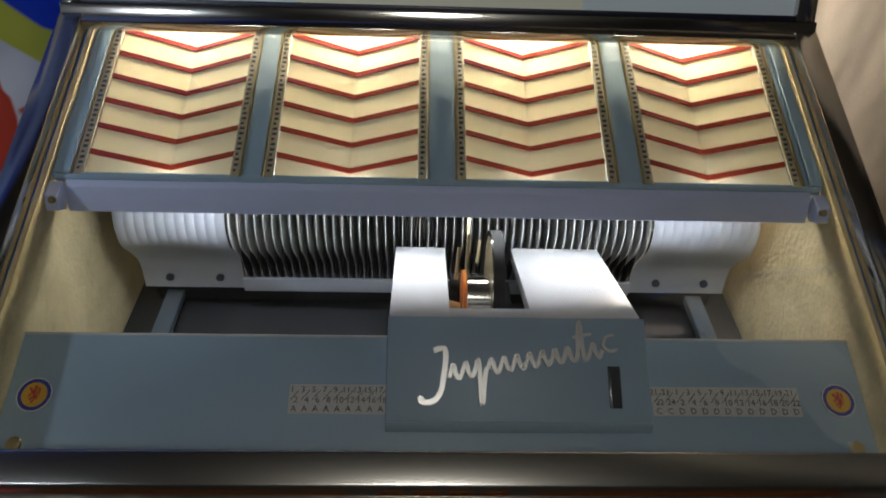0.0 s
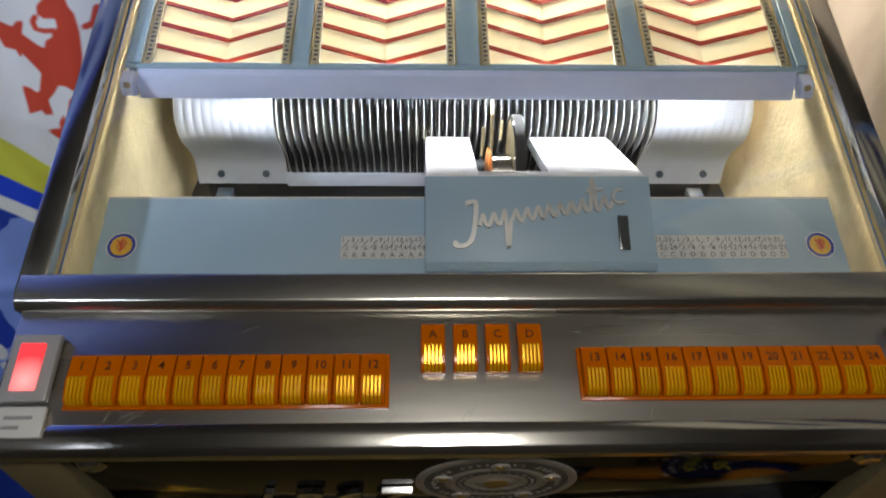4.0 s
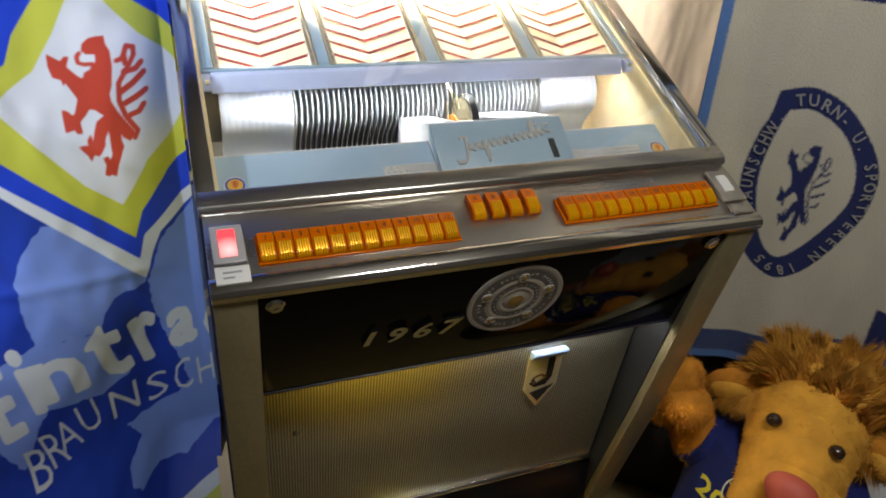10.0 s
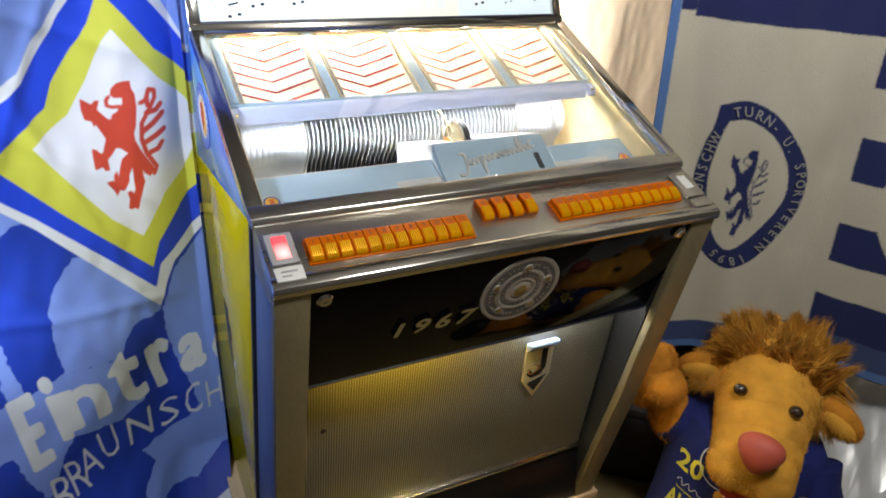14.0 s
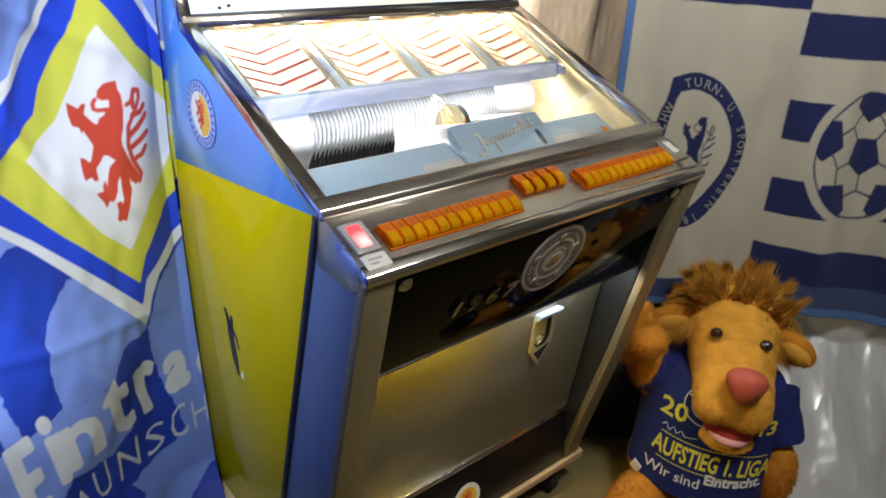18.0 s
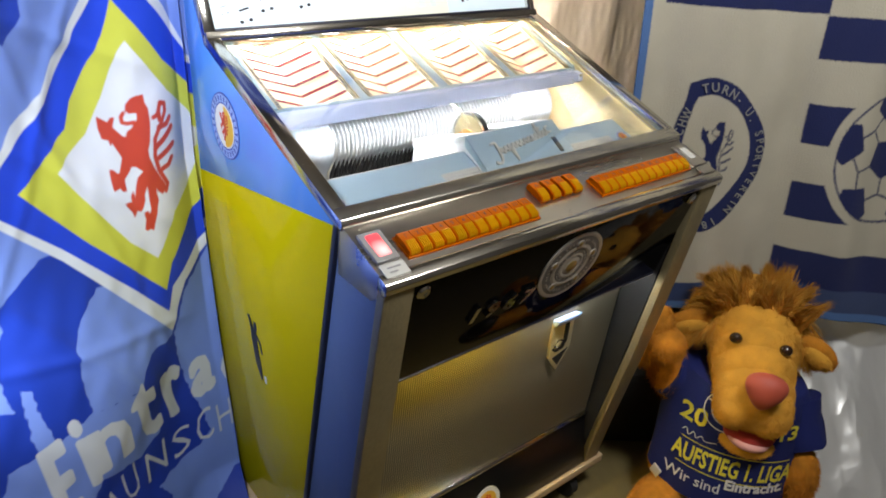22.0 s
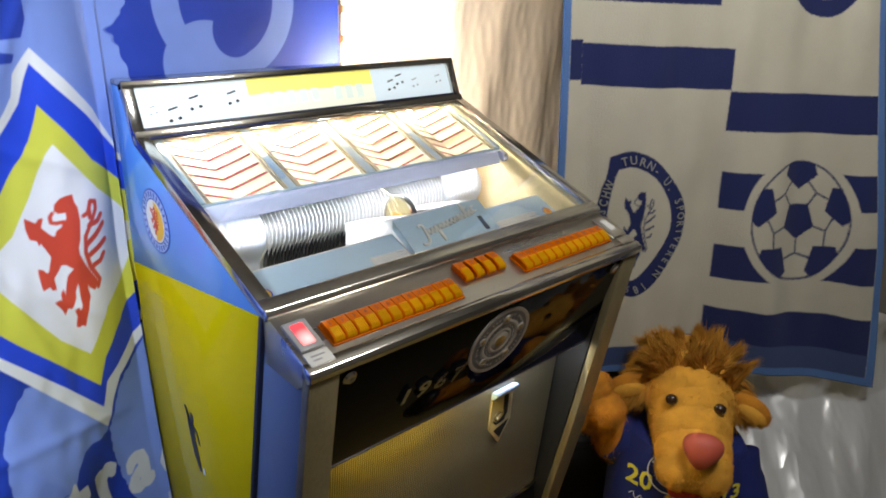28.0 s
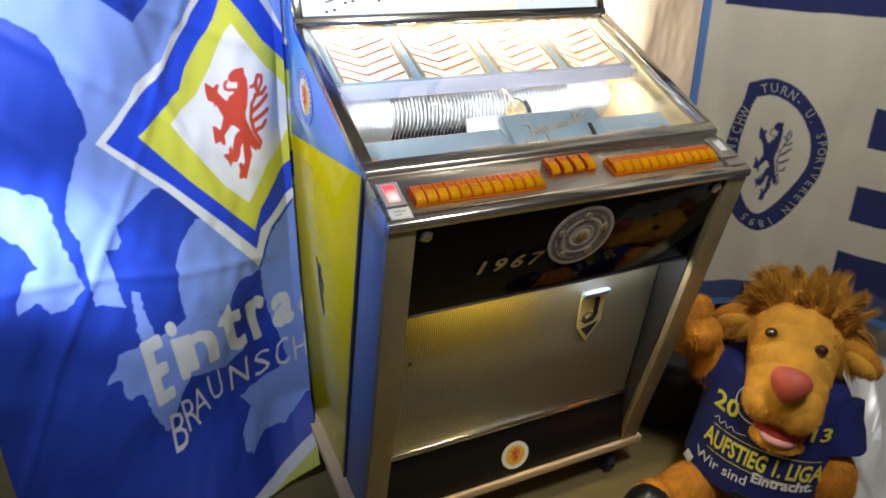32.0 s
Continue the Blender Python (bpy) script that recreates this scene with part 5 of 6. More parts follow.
def towel_print(P, Z):
    out = {}
    inner = np.minimum(np.minimum(P + 0.268, 0.447 - P), Z - 0.505)
    out["rim"] = -np.minimum(np.minimum(P + 0.268, 0.447 - P), Z - 0.475)
    rect = lambda p0, p1, z0, z1: np.minimum(np.minimum(P - p0, p1 - P), np.minimum(Z - z0, z1 - Z))
    navy = np.maximum(rect(-0.240, 0.091, 1.122, 1.208), rect(-0.268, -0.239, 1.132, 1.214))
    for r in ((0.090, 0.447, 1.034, 1.120), (0.094, 0.447, 0.854, 0.941), (0.094, 0.447, 0.683, 0.765), (0.089, 0.447, 0.505, 0.609), (-0.268, 0.045, 1.292, 1.38), (0.090, 0.447, 1.47, 1.56)):
        navy = np.maximum(navy, rect(*r) if r[1] > r[0] else navy)
    cu, cz, ru, rz = 0.276, 0.826, 0.115, 0.144
    x, y = (P - cu) / ru, (Z - cz) / rz
    navy = np.minimum(navy, -sd_oval(P, Z, cu, cz, ru * 1.16, rz * 1.12))
    # football: dark patches and seams
    ball = np.full(P.shape, -1.0)
    penta = lambda px, py, r, t: [(px + r * math.sin(radians(t + 72 * i)), py + r * math.cos(radians(t + 72 * i))) for i in range(5)]
    disc_in = 1 - np.hypot(x, y)
    for px, py, r, t in ((0, 0, 0.34, 180), (0.0, 0.88, 0.36, 0), (0.86, 0.28, 0.36, 72), (0.55, -0.74, 0.36, 144), (-0.55, -0.74, 0.36, 216), (-0.86, 0.28, 0.36, 288)):
        ball = np.maximum(ball, sd_poly(x, y, penta(px, py, r, t + (0 if (px, py) == (0, 0) else 180))))
    for i in range(5):
        a = radians(180 + 72 * i)
        b = radians(180 + 36 + 72 * i)
        ball = np.maximum(ball, sd_stroke(x, y, ((0.34 * math.sin(a), 0.34 * math.cos(a)), (0.58 * math.sin(a), 0.58 * math.cos(a))), 0.035))
        for s in (-1, 1):
            e = radians(180 + 72 * i + s * 25)
            ball = np.maximum(ball, sd_stroke(x, y, ((0.58 * math.sin(a), 0.58 * math.cos(a)), (0.72 * math.sin(e), 0.72 * math.cos(e))), 0.035))
    ball = np.minimum(ball, disc_in)
    ball = np.maximum(ball, 0.018 - np.abs(disc_in - 0.018))
    navy = np.maximum(navy, ball * ru)
    # pointed ring with a small beast
    ring = np.minimum(sd_poly(P, Z, ring_line()[:-1]), -sd_poly(P, Z, smooth_line(RING_INNER + RING_INNER[:1], 4)[:-1]))
    navy = np.maximum(navy, ring)
    navy = np.maximum(navy, np.minimum(sd_oval(P, Z, 0.305, 1.375, 0.105, 0.097), -sd_oval(P, Z, 0.305, 1.375, 0.070, 0.062)))
    navy = np.maximum(navy, sd_beast(P, Z, -0.128, 0.705, 0.068, 0.190))
    out["navy"] = navy
    out["hem_band"] = np.minimum(0.528 - Z, 0.447 - P)
    return out


TOWEL_MAT = printed("terry cloth", (0.52, 0.485, 0.385), (("navy", (0.012, 0.019, 0.095)), ("hem_band", (0.045, 0.07, 0.17)), ("rim", (0.085, 0.18, 0.42))), 0.95, 300, 0.9, 0.0018, fleck=0.006, sheen=0.04)
towel = tagged(sheet("towel", towel_place, -0.285, 0.465, 0.455, 1.75, 240, 420, TOWEL_MAT, towel_print, thick=0.004), "white and navy terry towel with a football print", "towel")
# neutral grey, about half as bright as the towel's cream ground
TOWEL_GREY = plain("grey terry letters", (0.27, 0.27, 0.27), 0.95, 0.0, 0.2, 300, 0.4)
loop = ring_line(0.885)
run = [0.0]
for (a0, b0), (a1, b1) in zip(loop, loop[1:]):
    run.append(run[-1] + math.hypot(a1 - a0, b1 - b0))
for text, s0, s1 in (("TURN- U. SPORTVEREIN", 0.02, 0.50), ("1895", 0.53, 0.63), ("BRAUNSCHW.", 0.71, 0.98)):
    for k, ch in enumerate(text):
        if ch == " ":
            continue
        want = run[-1] * (s0 + (s1 - s0) * (k + 0.5) / len(text))
        q = max(1, next(q for q in range(len(run)) if run[q] >= want))
        f = (want - run[q - 1]) / (run[q] - run[q - 1])
        (a0, b0), (a1, b1) = loop[q - 1], loop[q]
        n = math.hypot(a1 - a0, b1 - b0)
        tx, tz = (a1 - a0) / n, (b1 - b0) / n
        bm = moved(letters(ch, 0.027, bold=0.0006), Matrix.Diagonal((0.85, 1, 1, 1)))
        for v in bm.verts:
            p = a0 + (a1 - a0) * f + v.co.x * tx - v.co.y * tz
            z = b0 + (b1 - b0) * f + v.co.x * tz + v.co.y * tx
            X, Y, Z = towel_place(np.array([p]), np.array([z]))
            v.co = Vector((X[0] - 0.61 * 0.0055, Y[0] - 0.79 * 0.0055, Z[0]))
        part("letter", bm, TOWEL_GREY, towel)


# ---- bed sheet and foil ----
def bed_sheet_place(U, V):
    x = 0.135 + U * 0.42
    y = 0.80 + 0.07 * np.clip(U / 0.6, 0, 1)
    f = ripple(U * 0.5, V, 21, (0.006, 0.34, 1.2), (0.0020, 0.12, 0.45), (0.0006, 0.05, 0.14))
    return x, y - f, V


tagged(sheet("bed_sheet", bed_sheet_place, 0, 3.0, 0.0, 1.95, 260, 170, SHEET_MAT), "wrinkled pinkish white bed sheet hanging behind the jukebox", "sheet")


def foil_place(U, V):
    rnd = random.Random(3)
    f = np.zeros(U.shape)
    for _ in range(30):
        a, k, p = rnd.uniform(-0.75, 0.75), rnd.uniform(5, 24), rnd.uniform(0, 6.3)
        w = (U * math.cos(a) + V * math.sin(a)) * k + p + 1.2 * np.sin(V * rnd.uniform(2, 7) + p)
        tri = 0.55 * np.abs(np.sin(w)) + 0.45 * np.sin(w * 0.7)
        f += 0.20 / k * tri * rnd.choice((1, -1)) * (0.5 + 0.5 * np.sin(U * rnd.uniform(3, 9) + V * rnd.uniform(3, 12) + p))
    for _ in range(16):
        a, k, p = rnd.uniform(-0.6, 0.6), rnd.uniform(26, 60), rnd.uniform(0, 6.3)
        w = (U * math.cos(a) + V * math.sin(a)) * k + p + 2.0 * np.sin(V * rnd.uniform(3, 9) + p)
        f += 0.09 / k * np.abs(np.sin(w)) * rnd.choice((1, -1)) * np.clip(np.sin(U * rnd.uniform(4, 12) + V * rnd.uniform(4, 14) + p), 0, 1)
    slide = np.clip(0.30 - V, 0, None)
    n = f + 0.035 - 1.0 * slide
    x, y = 0.70 + 0.79 * U, 0.135 - 0.61 * U
    return x + 0.61 * n, y + 0.79 * n, np.clip(V * 0.9 + 0.05 + 0.3 * f - 0.2 * slide, 0.003, None)


tagged(sheet("foil_sheet", foil_place, 0.02, 0.95, -0.10, 0.62, 220, 170, FOIL_MAT), "crumpled silver foil hanging below the towel", "foil")
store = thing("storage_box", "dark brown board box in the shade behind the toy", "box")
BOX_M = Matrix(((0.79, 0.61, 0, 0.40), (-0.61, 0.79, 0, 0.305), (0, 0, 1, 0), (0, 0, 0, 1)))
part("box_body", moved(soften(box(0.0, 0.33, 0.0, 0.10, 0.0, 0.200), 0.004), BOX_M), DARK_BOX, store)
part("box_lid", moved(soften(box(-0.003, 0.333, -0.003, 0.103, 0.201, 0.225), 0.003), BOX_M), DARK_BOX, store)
# added board, black in place of the shade in the gap under the towel
back = thing("gap_shade_board", "black board added for the shade in the gap behind the towel and the toy", "board")
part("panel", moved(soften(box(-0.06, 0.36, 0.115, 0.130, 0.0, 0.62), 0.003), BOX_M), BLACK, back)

# pole with rings in the gap between flag and sheet, standing in for shelves
pole = thing("shelf_stand_in", "dark turned wooden pole standing in for shelves between flag and bed sheet", "pole")
part("pole", rod((0.160, 0.690, 0.0), (0.160, 0.690, 1.95), 0.008, seg=16), DARK_BOX, pole)
RING_BROWN = plain("brown varnished wood", (0.10, 0.045, 0.018), 0.25, 0.0, 0.2, 80, 0.02)
for k in range(30):
    part("pole_ring", rod((0.160, 0.690, 0.06 + k * 0.062), (0.160, 0.690, 0.076 + k * 0.062), 0.0125, seg=16), RING_BROWN, pole)

# ---- plush toy ----
FUR = printed("caramel plush", (0.52, 0.20, 0.012), (), 0.95, 260, 1.0, mottle=0.5, patch=38.0)
FUR_FACE = printed("pale caramel plush", (0.69, 0.345, 0.038), (), 0.95, 320, 0.6, mottle=0.34, patch=24.0)
MANE = printed("brown mane plush", (0.54, 0.262, 0.028), (), 0.9, 200, 0.6, mottle=0.4, patch=30.0)
NOSE = plain("pink leather nose", (0.47, 0.085, 0.05), 0.5)
EYE = plain("dark glass eye", (0.030, 0.012, 0.004), 0.08, coat=1.0)
MOUTH = plain("red felt mouth", (0.35, 0.03, 0.025), 0.9)
TONGUE = plain("pink felt tongue", (0.72, 0.36, 0.33), 0.9)
TOY = Matrix(((0.55, -0.835, 0, 0.518), (-0.835, -0.55, 0, -0.098), (0, 0, 1, 0), (0, 0, 0, 1)))   # x to the viewer's right, y to the viewer
HEAD = Matrix.Translation((0.0, -0.075, 0.50)) @ pose(0, 0, 0, 0, 2, 0)
toy = bmesh.new()
BALLS = []


def ball(c, r, mat, turn=None, sub=3, head=True, fur=0.0):
    m = (HEAD if head else Matrix.Identity(4)) @ Matrix.Translation(c) @ (turn or Matrix.Identity(4)) @ Matrix.Diagonal((*r, 1))
    own = bmesh.new()
    bmesh.ops.create_icosphere(own, subdivisions=sub, radius=1)
    own.transform(m)
    for fc in own.faces:
        fc.material_index = mat
    add(toy, own)
    BALLS.append((m, mat, fur))


ball((0, -0.045, -0.018), (0.100, 0.085, 0.086), 1, fur=0.0045)
ball((0, 0.012, -0.026), (0.094, 0.066, 0.088), 1, fur=0.0045)
ball((0.004, 0.034, -0.050), (0.088, 0.074, 0.094), 1, fur=0.004)
ball((0.009, 0.066, -0.072), (0.083, 0.076, 0.090), 1, fur=0.004)
ball((0.014, 0.098, -0.090), (0.079, 0.078, 0.078), 1, fur=0.004)
ball((0.017, 0.132, -0.098), (0.076, 0.052, 0.062), 1, fur=0.004)
for sx in (-1, 1):
    ball((0.017 + sx * 0.032, 0.136, -0.112), (0.046, 0.046, 0.050), 1, fur=0.004)
    ball((sx * 0.049, 0.082, 0.012), (0.0135, 0.012, 0.0125), 4, sub=2)
    ball((sx * 0.128, -0.005, -0.028), (0.052, 0.022, 0.032), 0, pose(0, 0, 0, 0, sx * 28, 0), fur=0.005)
    ball((sx * 0.130, 0.008, -0.030), (0.038, 0.014, 0.020), 1, pose(0, 0, 0, 0, sx * 28, 0), fur=0.004)
own = bmesh.new()
bmesh.ops.create_icosphere(own, subdivisions=4, radius=1)
for v in own.verts:
    v.co.x *= 0.70 + 0.34 * v.co.z
    v.co = Vector((0.015 + 0.052 * v.co.x, 0.178 + 0.030 * v.co.y, -0.034 + 0.040 * v.co.z))
own.transform(HEAD)
for fc in own.faces:
    fc.material_index = 3
add(toy, own)
ball((0.030, 0.112, -0.178), (0.056, 0.060, 0.034), 5)
ball((0.030, 0.110, -0.204), (0.061, 0.060, 0.026), 1, fur=0.004)
ball((0.030, 0.138, -0.184), (0.044, 0.040, 0.018), 6)
ball((0, -0.085, -0.012), (0.104, 0.078, 0.092), 2)
# body, arms, legs
for c, r, t in (((0, -0.09, 0.20), (0.130, 0.105, 0.170), None), ((0, -0.07, 0.10), (0.145, 0.125, 0.098), None), ((-0.160, -0.04, 0.370), (0.042, 0.042, 0.070), pose(0, 0, 0, 0, -24, 0)),
                ((-0.208, 0.00, 0.470), (0.040, 0.045, 0.076), pose(0, 0, 0, 0, 8, 0)), ((-0.180, 0.02, 0.475), (0.044, 0.042, 0.034), pose(0, 0, 0, 0, 18, 0)), ((0.140, -0.04, 0.27), (0.034, 0.034, 0.060), pose(0, 0, 0, 0, -10, 0)),
                ((0.158, -0.01, 0.19), (0.046, 0.050, 0.085), pose(0, 0, 0, 0, -6, 0)), ((0.165, 0.03, 0.085), (0.046, 0.060, 0.060), None), ((-0.115, 0.08, 0.075), (0.060, 0.130, 0.062), pose(0, 0, 0, 0, 0, 22)),
                ((0.115, 0.08, 0.075), (0.060, 0.130, 0.062), pose(0, 0, 0, 0, 0, -22)), ((-0.165, 0.195, 0.085), (0.055, 0.045, 0.080), pose(0, 0, 0, 0, 0, 22)), ((0.165, 0.195, 0.085), (0.055, 0.045, 0.080), pose(0, 0, 0, 0, 0, -22))):
    ball(c, r, 0, t, head=False, fur=0.008)


def strands(base, tip, width, mats, bend_by):
    """Tapered three-sided hairs from base to tip points, with one bend, as mesh lists."""
    n = len(base)
    along = tip - base
    side = np.cross(along, np.random.RandomState(1).normal(size=(n, 3)))
    side /= np.linalg.norm(side, axis=1, keepdims=True) + 1e-9
    other = np.cross(along, side)
    other /= np.linalg.norm(other, axis=1, keepdims=True) + 1e-9
    mid = base + along * 0.55 + bend_by
    w = width[:, None]
    ring = lambda c, k: [c + side * w * k, c + (-0.5 * side + 0.87 * other) * w * k, c + (-0.5 * side - 0.87 * other) * w * k]
    pts = np.stack(ring(base, 1.0) + ring(mid, 0.75) + [tip], 1).reshape(-1, 3)
    faces, idx = [], []
    for i in range(n):
        o = i * 7
        for a, b in ((0, 1), (1, 2), (2, 0)):
            faces += [(o + a, o + b, o + 3 + b, o + 3 + a), (o + 3 + a, o + 3 + b, o + 6)]
            idx += [mats[i]] * 2
    me = bpy.data.meshes.new("hair")
    me.from_pydata(pts.tolist(), [], faces)
    me.polygons.foreach_set("material_index", idx)
    toy.from_mesh(me)
    bpy.data.meshes.remove(me)


rs = np.random.RandomState(4)
inverse = [np.array(m.inverted()) for m, _, _ in BALLS]
base, tip, mats = [], [], []
for k, (m, mat, fur) in enumerate(BALLS):
    if not fur:
        continue
    m4 = np.array(m)
    count = int(80000 * (abs(m.determinant()) ** (2 / 3)) / 0.05)
    d = rs.normal(size=(max(150, count), 3))
    d /= np.linalg.norm(d, axis=1, keepdims=True)
    p = d @ m4[:3, :3].T + m4[:3, 3]
    n = d @ np.linalg.inv(m4[:3, :3])
    n /= np.linalg.norm(n, axis=1, keepdims=True)
    keep = np.ones(len(p), bool)
    for q, inv in enumerate(inverse):
        if q != k:
            loc = p @ inv[:3, :3].T + inv[:3, 3]
            keep &= np.linalg.norm(loc, axis=1) > 0.985
    p, n = p[keep], n[keep]
    lay = n * 0.30 + rs.normal(size=n.shape) * 0.40 + np.array((0, 0, -0.75))
    base.append(p - n * 0.001)
    tip.append(p + lay * fur * rs.uniform(0.7, 1.3, (len(p), 1)))
    mats += [mat] * len(p)
base, tip = np.concatenate(base), np.concatenate(tip)
strands(base, tip, np.full(len(base), 0.00065), mats, rs.normal(size=base.shape) * 0.0008)
# mane: locks that share a tip
locks, roots = 190, 11000
la, lb = rs.uniform(-1.75, 1.75, locks), rs.uniform(-1.0, 1.0, locks)


def crown(a, b, k=1.0):
    return np.stack([np.sin(a) * 0.102 * k, -0.055 + b * 0.058, -0.024 + np.cos(a) * 0.062 * k], 1)


side = np.abs(la) > 0.95
out = np.stack([np.sin(la) * np.where(side, 0.45, 0.75) - 0.15, 0.30 * lb + 0.05, np.cos(la) * 0.7 + 0.25 - 1.15 * side], 1) + rs.normal(size=(locks, 3)) * 0.30
length = np.where(np.abs(la) < 0.9, 0.056, 0.052) * rs.uniform(0.55, 1.5, locks)
ends = crown(la, lb) + out / np.linalg.norm(out, axis=1, keepdims=True) * length[:, None]
pick = rs.randint(0, locks, roots)
ra, rb = la[pick] + rs.normal(size=roots) * 0.10, np.clip(lb[pick] + rs.normal(size=roots) * 0.18, -1.1, 1.15)
root = crown(ra, rb, 0.97)
end = ends[pick] + rs.normal(size=(roots, 3)) * 0.0060
hm = np.array(HEAD)
root, end = root @ hm[:3, :3].T + hm[:3, 3], end @ hm[:3, :3].T + hm[:3, 3]
curl = rs.normal(size=root.shape) * 0.002 + np.array((0, 0, 0.006))
strands(root, end, rs.uniform(0.0008, 0.0015, roots), list(np.where(rs.uniform(size=roots) < 0.72, 2, 0)), curl)
me = mesh_of("plush_lion", moved(toy, TOY), [FUR, FUR_FACE, MANE, NOSE, EYE, MOUTH, TONGUE], 60)
tagged(new("plush_lion", me), "caramel plush lion with a pink nose, sitting on the floor", "plush toy")

# ---- shirt of the toy ----
SHIRT = printed("navy cotton", (0.005, 0.012, 0.115), (), 0.9, 600, 0.3)
SHIRT_YELLOW = plain("yellow shirt print", (0.70, 0.62, 0.06), 0.6)
SHIRT_WHITE = plain("white shirt print", (0.72, 0.72, 0.74), 0.6)
shirt = thing("t_shirt", "navy T-shirt with yellow print on the plush lion", "shirt")


def shirt_y(x, z):
    t = min(1.0, abs(x) / 0.155)
    return 0.113 * math.sqrt(max(0.02, 1 - t * t)) - 0.064 + 0.05 * (0.40 - z) / 0.24


def shirt_body():
    bm = bmesh.new()
    rings = []
    for k in range(25):
        z = 0.135 + 0.265 * k / 24
        half = 0.152 - 0.035 * max(0, (z - 0.33) / 0.08) ** 2
        front, back = 0.110, 0.10
        ring = []
        for i in range(64):
            a = 6.2832 * i / 64
            wr = 1 + 0.012 * math.sin(5 * a + 18 * z) + 0.008 * math.sin(9 * a - 31 * z)
            s, c = math.sin(a), math.cos(a)
            ring.append(bm.verts.new((half * s * wr, (front if c > 0 else back) * c * wr - 0.068 + 0.05 * (0.40 - z) / 0.24, z + 0.004 * math.sin(3 * a))))
        rings.append(ring)
    for a, b in zip(rings, rings[1:]):
        for i in range(64):
            bm.faces.new((a[i], a[(i + 1) % 64], b[(i + 1) % 64], b[i]))
    bm.faces.new(rings[-1])
    return bm


part("shirt_body", moved(shirt_body(), TOY), SHIRT, shirt, smooth=60)


def sleeve(p, q, r0, r1):
    bm = bmesh.new()
    rod(p, q, r0, r1, 28, bm)
    bmesh.ops.subdivide_edges(bm, edges=[e for e in bm.edges if abs((e.verts[0].co - e.verts[1].co).normalized().dot((Vector(q) - Vector(p)).normalized())) > 0.8], cuts=4)
    for v in bm.verts:
        v.co += Vector((noise.noise(v.co * 22), noise.noise(v.co * 22 + Vector((5, 0, 0))), noise.noise(v.co * 22 + Vector((0, 9, 0))))) * 0.006
    return bm


part("sleeve", moved(sleeve((-0.100, -0.065, 0.330), (-0.160, -0.040, 0.362), 0.060, 0.052), TOY), SHIRT, shirt, smooth=60)
part("sleeve", moved(sleeve((0.105, -0.065, 0.350), (0.150, -0.030, 0.262), 0.064, 0.054), TOY), SHIRT, shirt, smooth=60)


def on_shirt(bm, cx, cz):
    """Lays flat words on the front of the shirt."""
    for v in bm.verts:
        x, z = cx + v.co.x, cz + v.co.y
        v.co = Vector((x, shirt_y(x, z) - 0.004 + 0.2 * v.co.z, z))
    return moved(bm, TOY)


def grid_bar(w, h):
    bm = bmesh.new()
    bmesh.ops.create_grid(bm, x_segments=14, y_segments=2, size=0.5)
    for v in bm.verts:
        v.co.x *= w
        v.co.y *= h
    return bm


part("print_text", on_shirt(moved(letters("AUFSTIEG 1. LIGA", 0.040, bold=0.0011), pose(0, 0, 0, 0, 0, -1.5) @ Matrix.Diagonal((0.79, 1.38, 1, 1))), 0.010, 0.231), SHIRT_YELLOW, shirt, "yellow words")
part("print_text", on_shirt(moved(letters("Wir sind", 0.034, bold=0.0003), pose(0, 0, 0, 0, 0, 1)), -0.062, 0.178), SHIRT_WHITE, shirt, "white words")
part("print_text", on_shirt(moved(letters("Eintracht.", 0.033, bold=0.0012), pose(0, 0, 0, 0, 0, 1) @ Matrix.Diagonal((0.95, 1, 1, 1))), 0.064, 0.195), SHIRT_WHITE, shirt, "white words")
for z in (0.260, 0.200):
    part("print_line", on_shirt(moved(grid_bar(0.225, 0.002), pose(0, 0, 0, 0, 0, -1.5)), 0.010, z + 0.003), SHIRT_YELLOW, shirt)
part("print_text", on_shirt(letters("20", 0.056, bold=0.0014), -0.088, 0.322), SHIRT_YELLOW, shirt, "yellow words")
part("print_text", on_shirt(letters("13", 0.046, bold=0.001), 0.102, 0.325), SHIRT_YELLOW, shirt, "yellow words")
bm = bmesh.new()
for k in range(30):
    if 4 < k < 14:
        a = radians(12 * k)
        add(bm, moved(box(-0.0022, 0.0022, -0.0048, 0.0048, 0, 0.0001), pose(0.0365 * math.cos(a), 0.0365 * math.sin(a), 0, 0, 0, 12 * k - 90)))
for r in (0.0285, 0.0440):
    part("print_ring", on_shirt(disc(r + 0.0012, 0.0001, 48, r - 0.0012), -0.030, 0.356), SHIRT_WHITE, shirt)
part("print_field", on_shirt(disc(0.0265, 0.0001, 40), -0.030, 0.356), SHIRT_YELLOW, shirt, "yellow round field of the shirt emblem")
part("ring_marks", on_shirt(bm, -0.030, 0.356), SHIRT_WHITE, shirt)
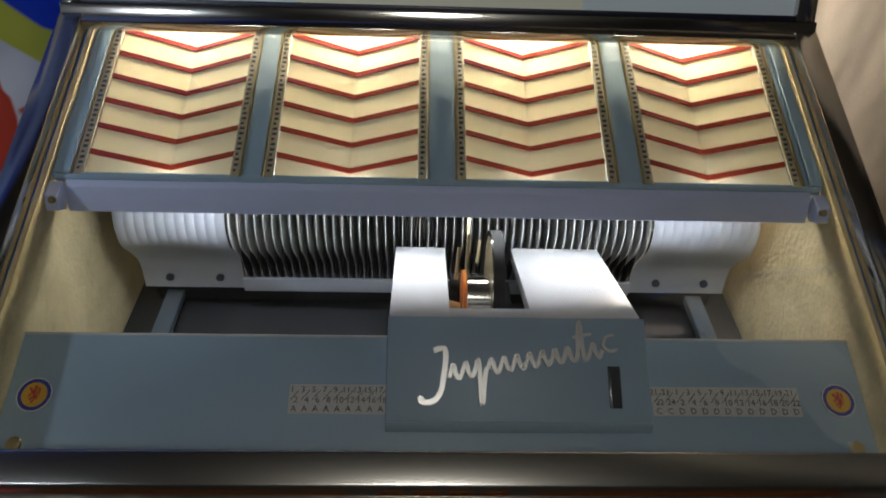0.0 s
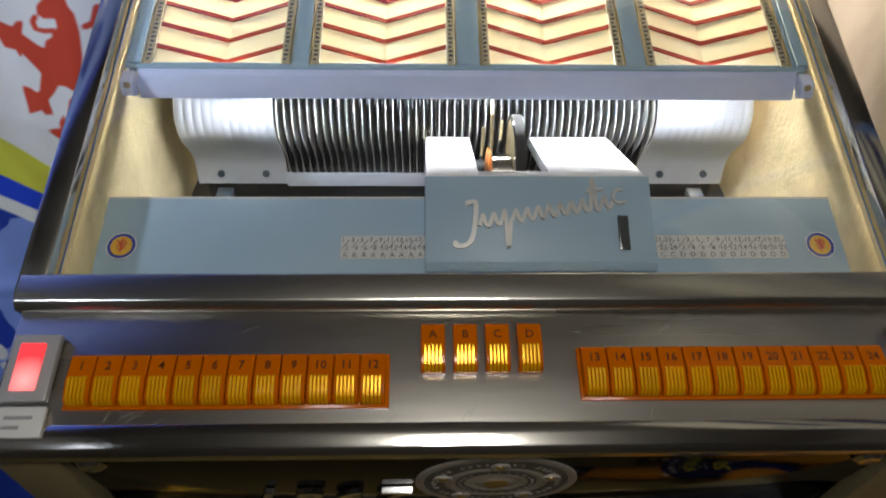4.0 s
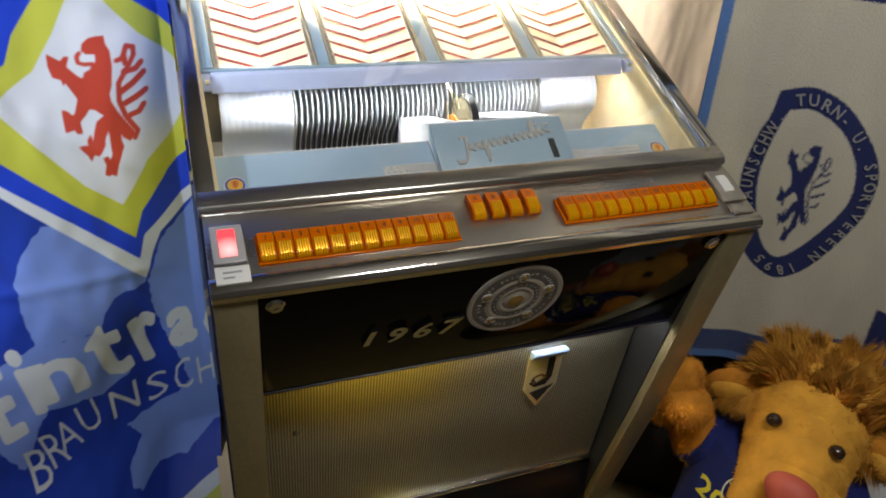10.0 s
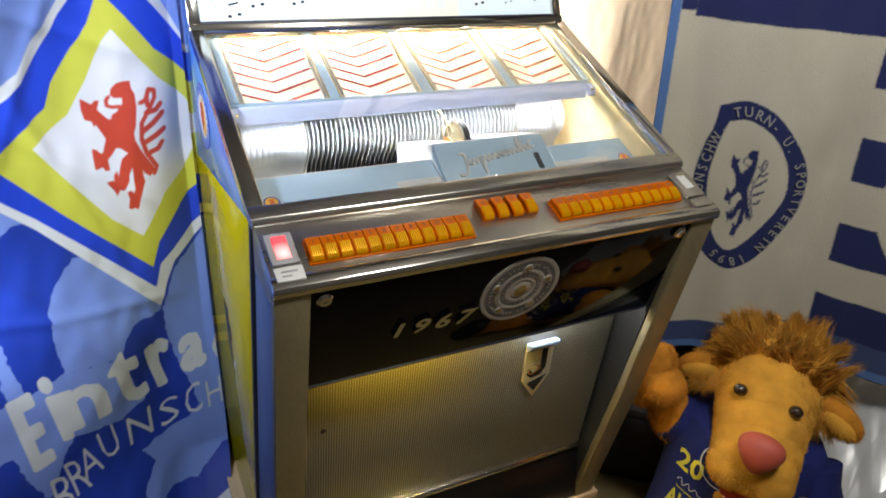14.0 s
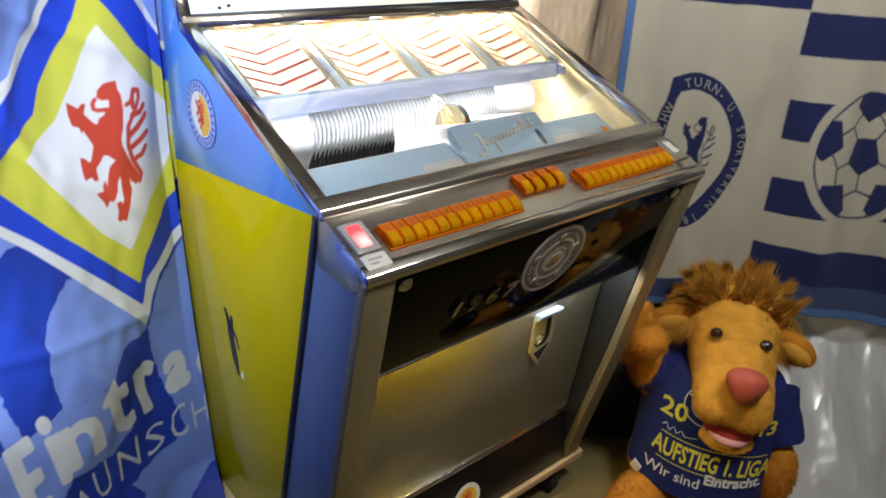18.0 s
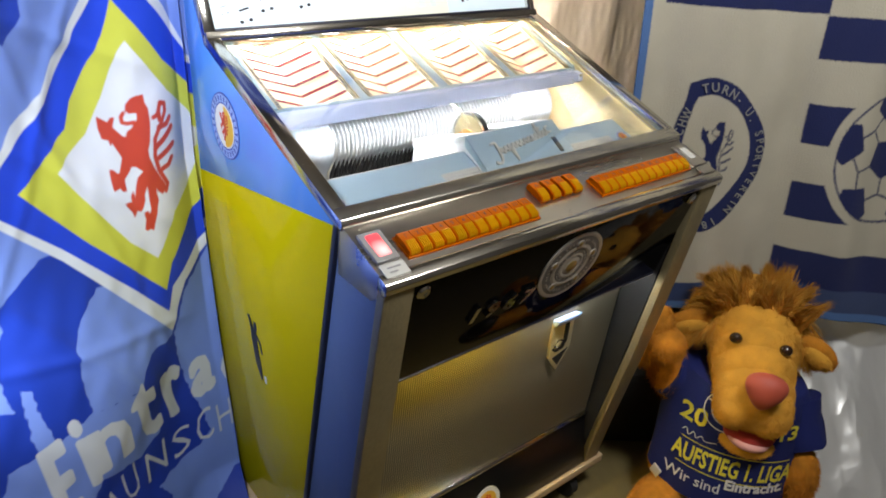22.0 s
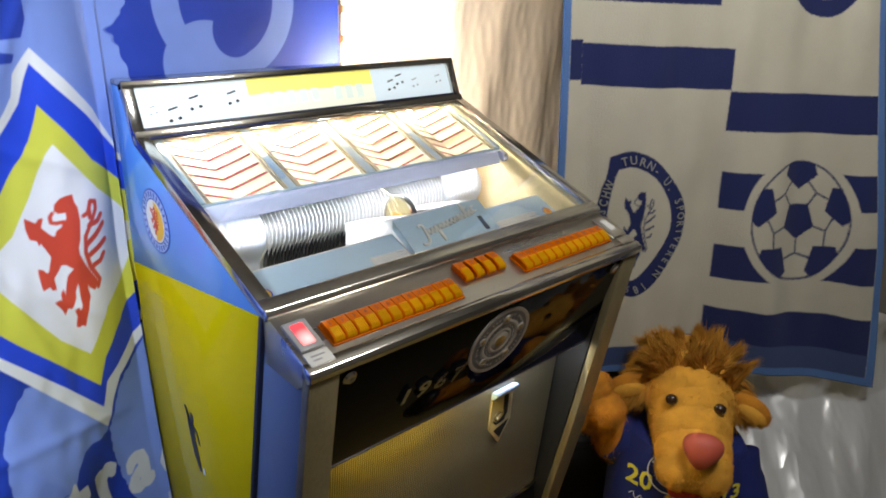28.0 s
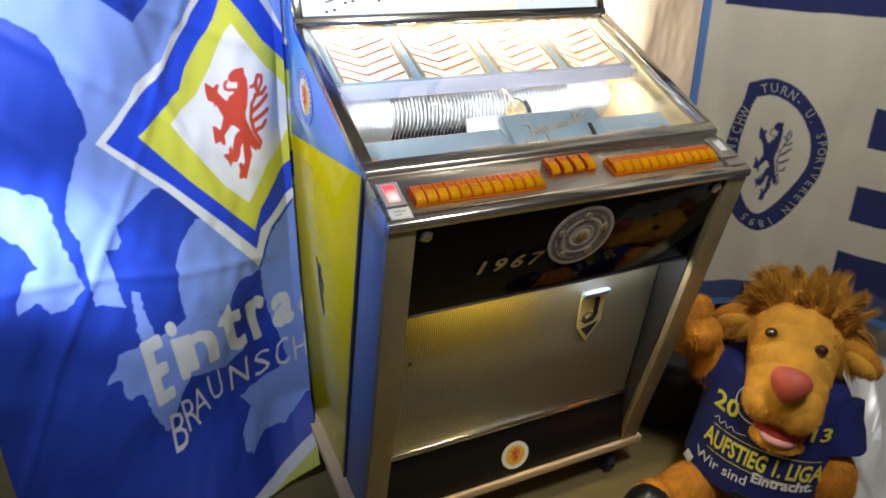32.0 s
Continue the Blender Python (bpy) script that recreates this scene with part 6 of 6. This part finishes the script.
part("pen_scrawl", on_shirt(ribbon(smooth_line([(-0.034, 0.0), (-0.026, 0.008), (-0.020, -0.004), (-0.010, 0.007), (-0.004, -0.004), (0.006, 0.005), (0.014, -0.003), (0.038, 0.002)], 5), 0.0015, 0.0001), -0.070, 0.279), SHIRT_WHITE, shirt)
card = thing("name_card", "black card with yellow marks leaning on the plush lion", "card")
CARD_M = TOY @ pose(-0.022, 0.128, 0.174, 14, 0, 0)
CARD_BLACK = plain("black card stock", (0.010, 0.010, 0.011), 0.35)
part("card_sheet", moved(box(0.0, 0.135, -0.0035, 0.0, -0.095, 0.0, 0.0006), CARD_M @ pose(0, 0, 0, 0, 5, 0)), CARD_BLACK, card)
for x, z, w, h, lean in ((0.010, -0.024, 0.004, 0.022, 20), (0.021, -0.028, 0.004, 0.014, 20), (0.030, -0.032, 0.004, 0.014, 25), (0.040, -0.036, 0.004, 0.014, 20), (0.050, -0.038, 0.004, 0.016, 25), (0.026, -0.037, 0.040, 0.003, 8), (0.074, -0.052, 0.020, 0.018, 10)):
    part("card_mark", moved(box(x - w / 2, x + w / 2, 0.0, 0.0009, z - h / 2, z + h / 2), CARD_M @ pose(0, 0, 0, 0, 5, 0) @ pose(x, 0, z, 0, lean, 0) @ pose(-x, 0, -z)), SHIRT_YELLOW, card)
shoe = thing("toy_shoe", "rounded black shoe on the foot of the plush lion", "shoe")
SHOE_BLACK = plain("smooth black leather", (0.010, 0.010, 0.012), 0.28, 0.0, 0.1, 120, 0.05)
part("shoe_upper", moved(blob((-0.168, 0.220, 0.085), (0.062, 0.062, 0.082)), TOY), SHOE_BLACK, shoe, smooth=60)
part("shoe_sole", moved(rod((-0.168, 0.220, 0.0), (-0.168, 0.220, 0.022), 0.060, 0.063, 32), TOY), RUBBER, shoe)
part("label_tag", moved(moved(soften(box(-0.012, 0.012, -0.001, 0.001, -0.014, 0.014), 0.0005), pose(-0.135, 0.050, 0.150, 0, 20, 40)), TOY), SHIRT_WHITE, shirt, "small white sewn tag")
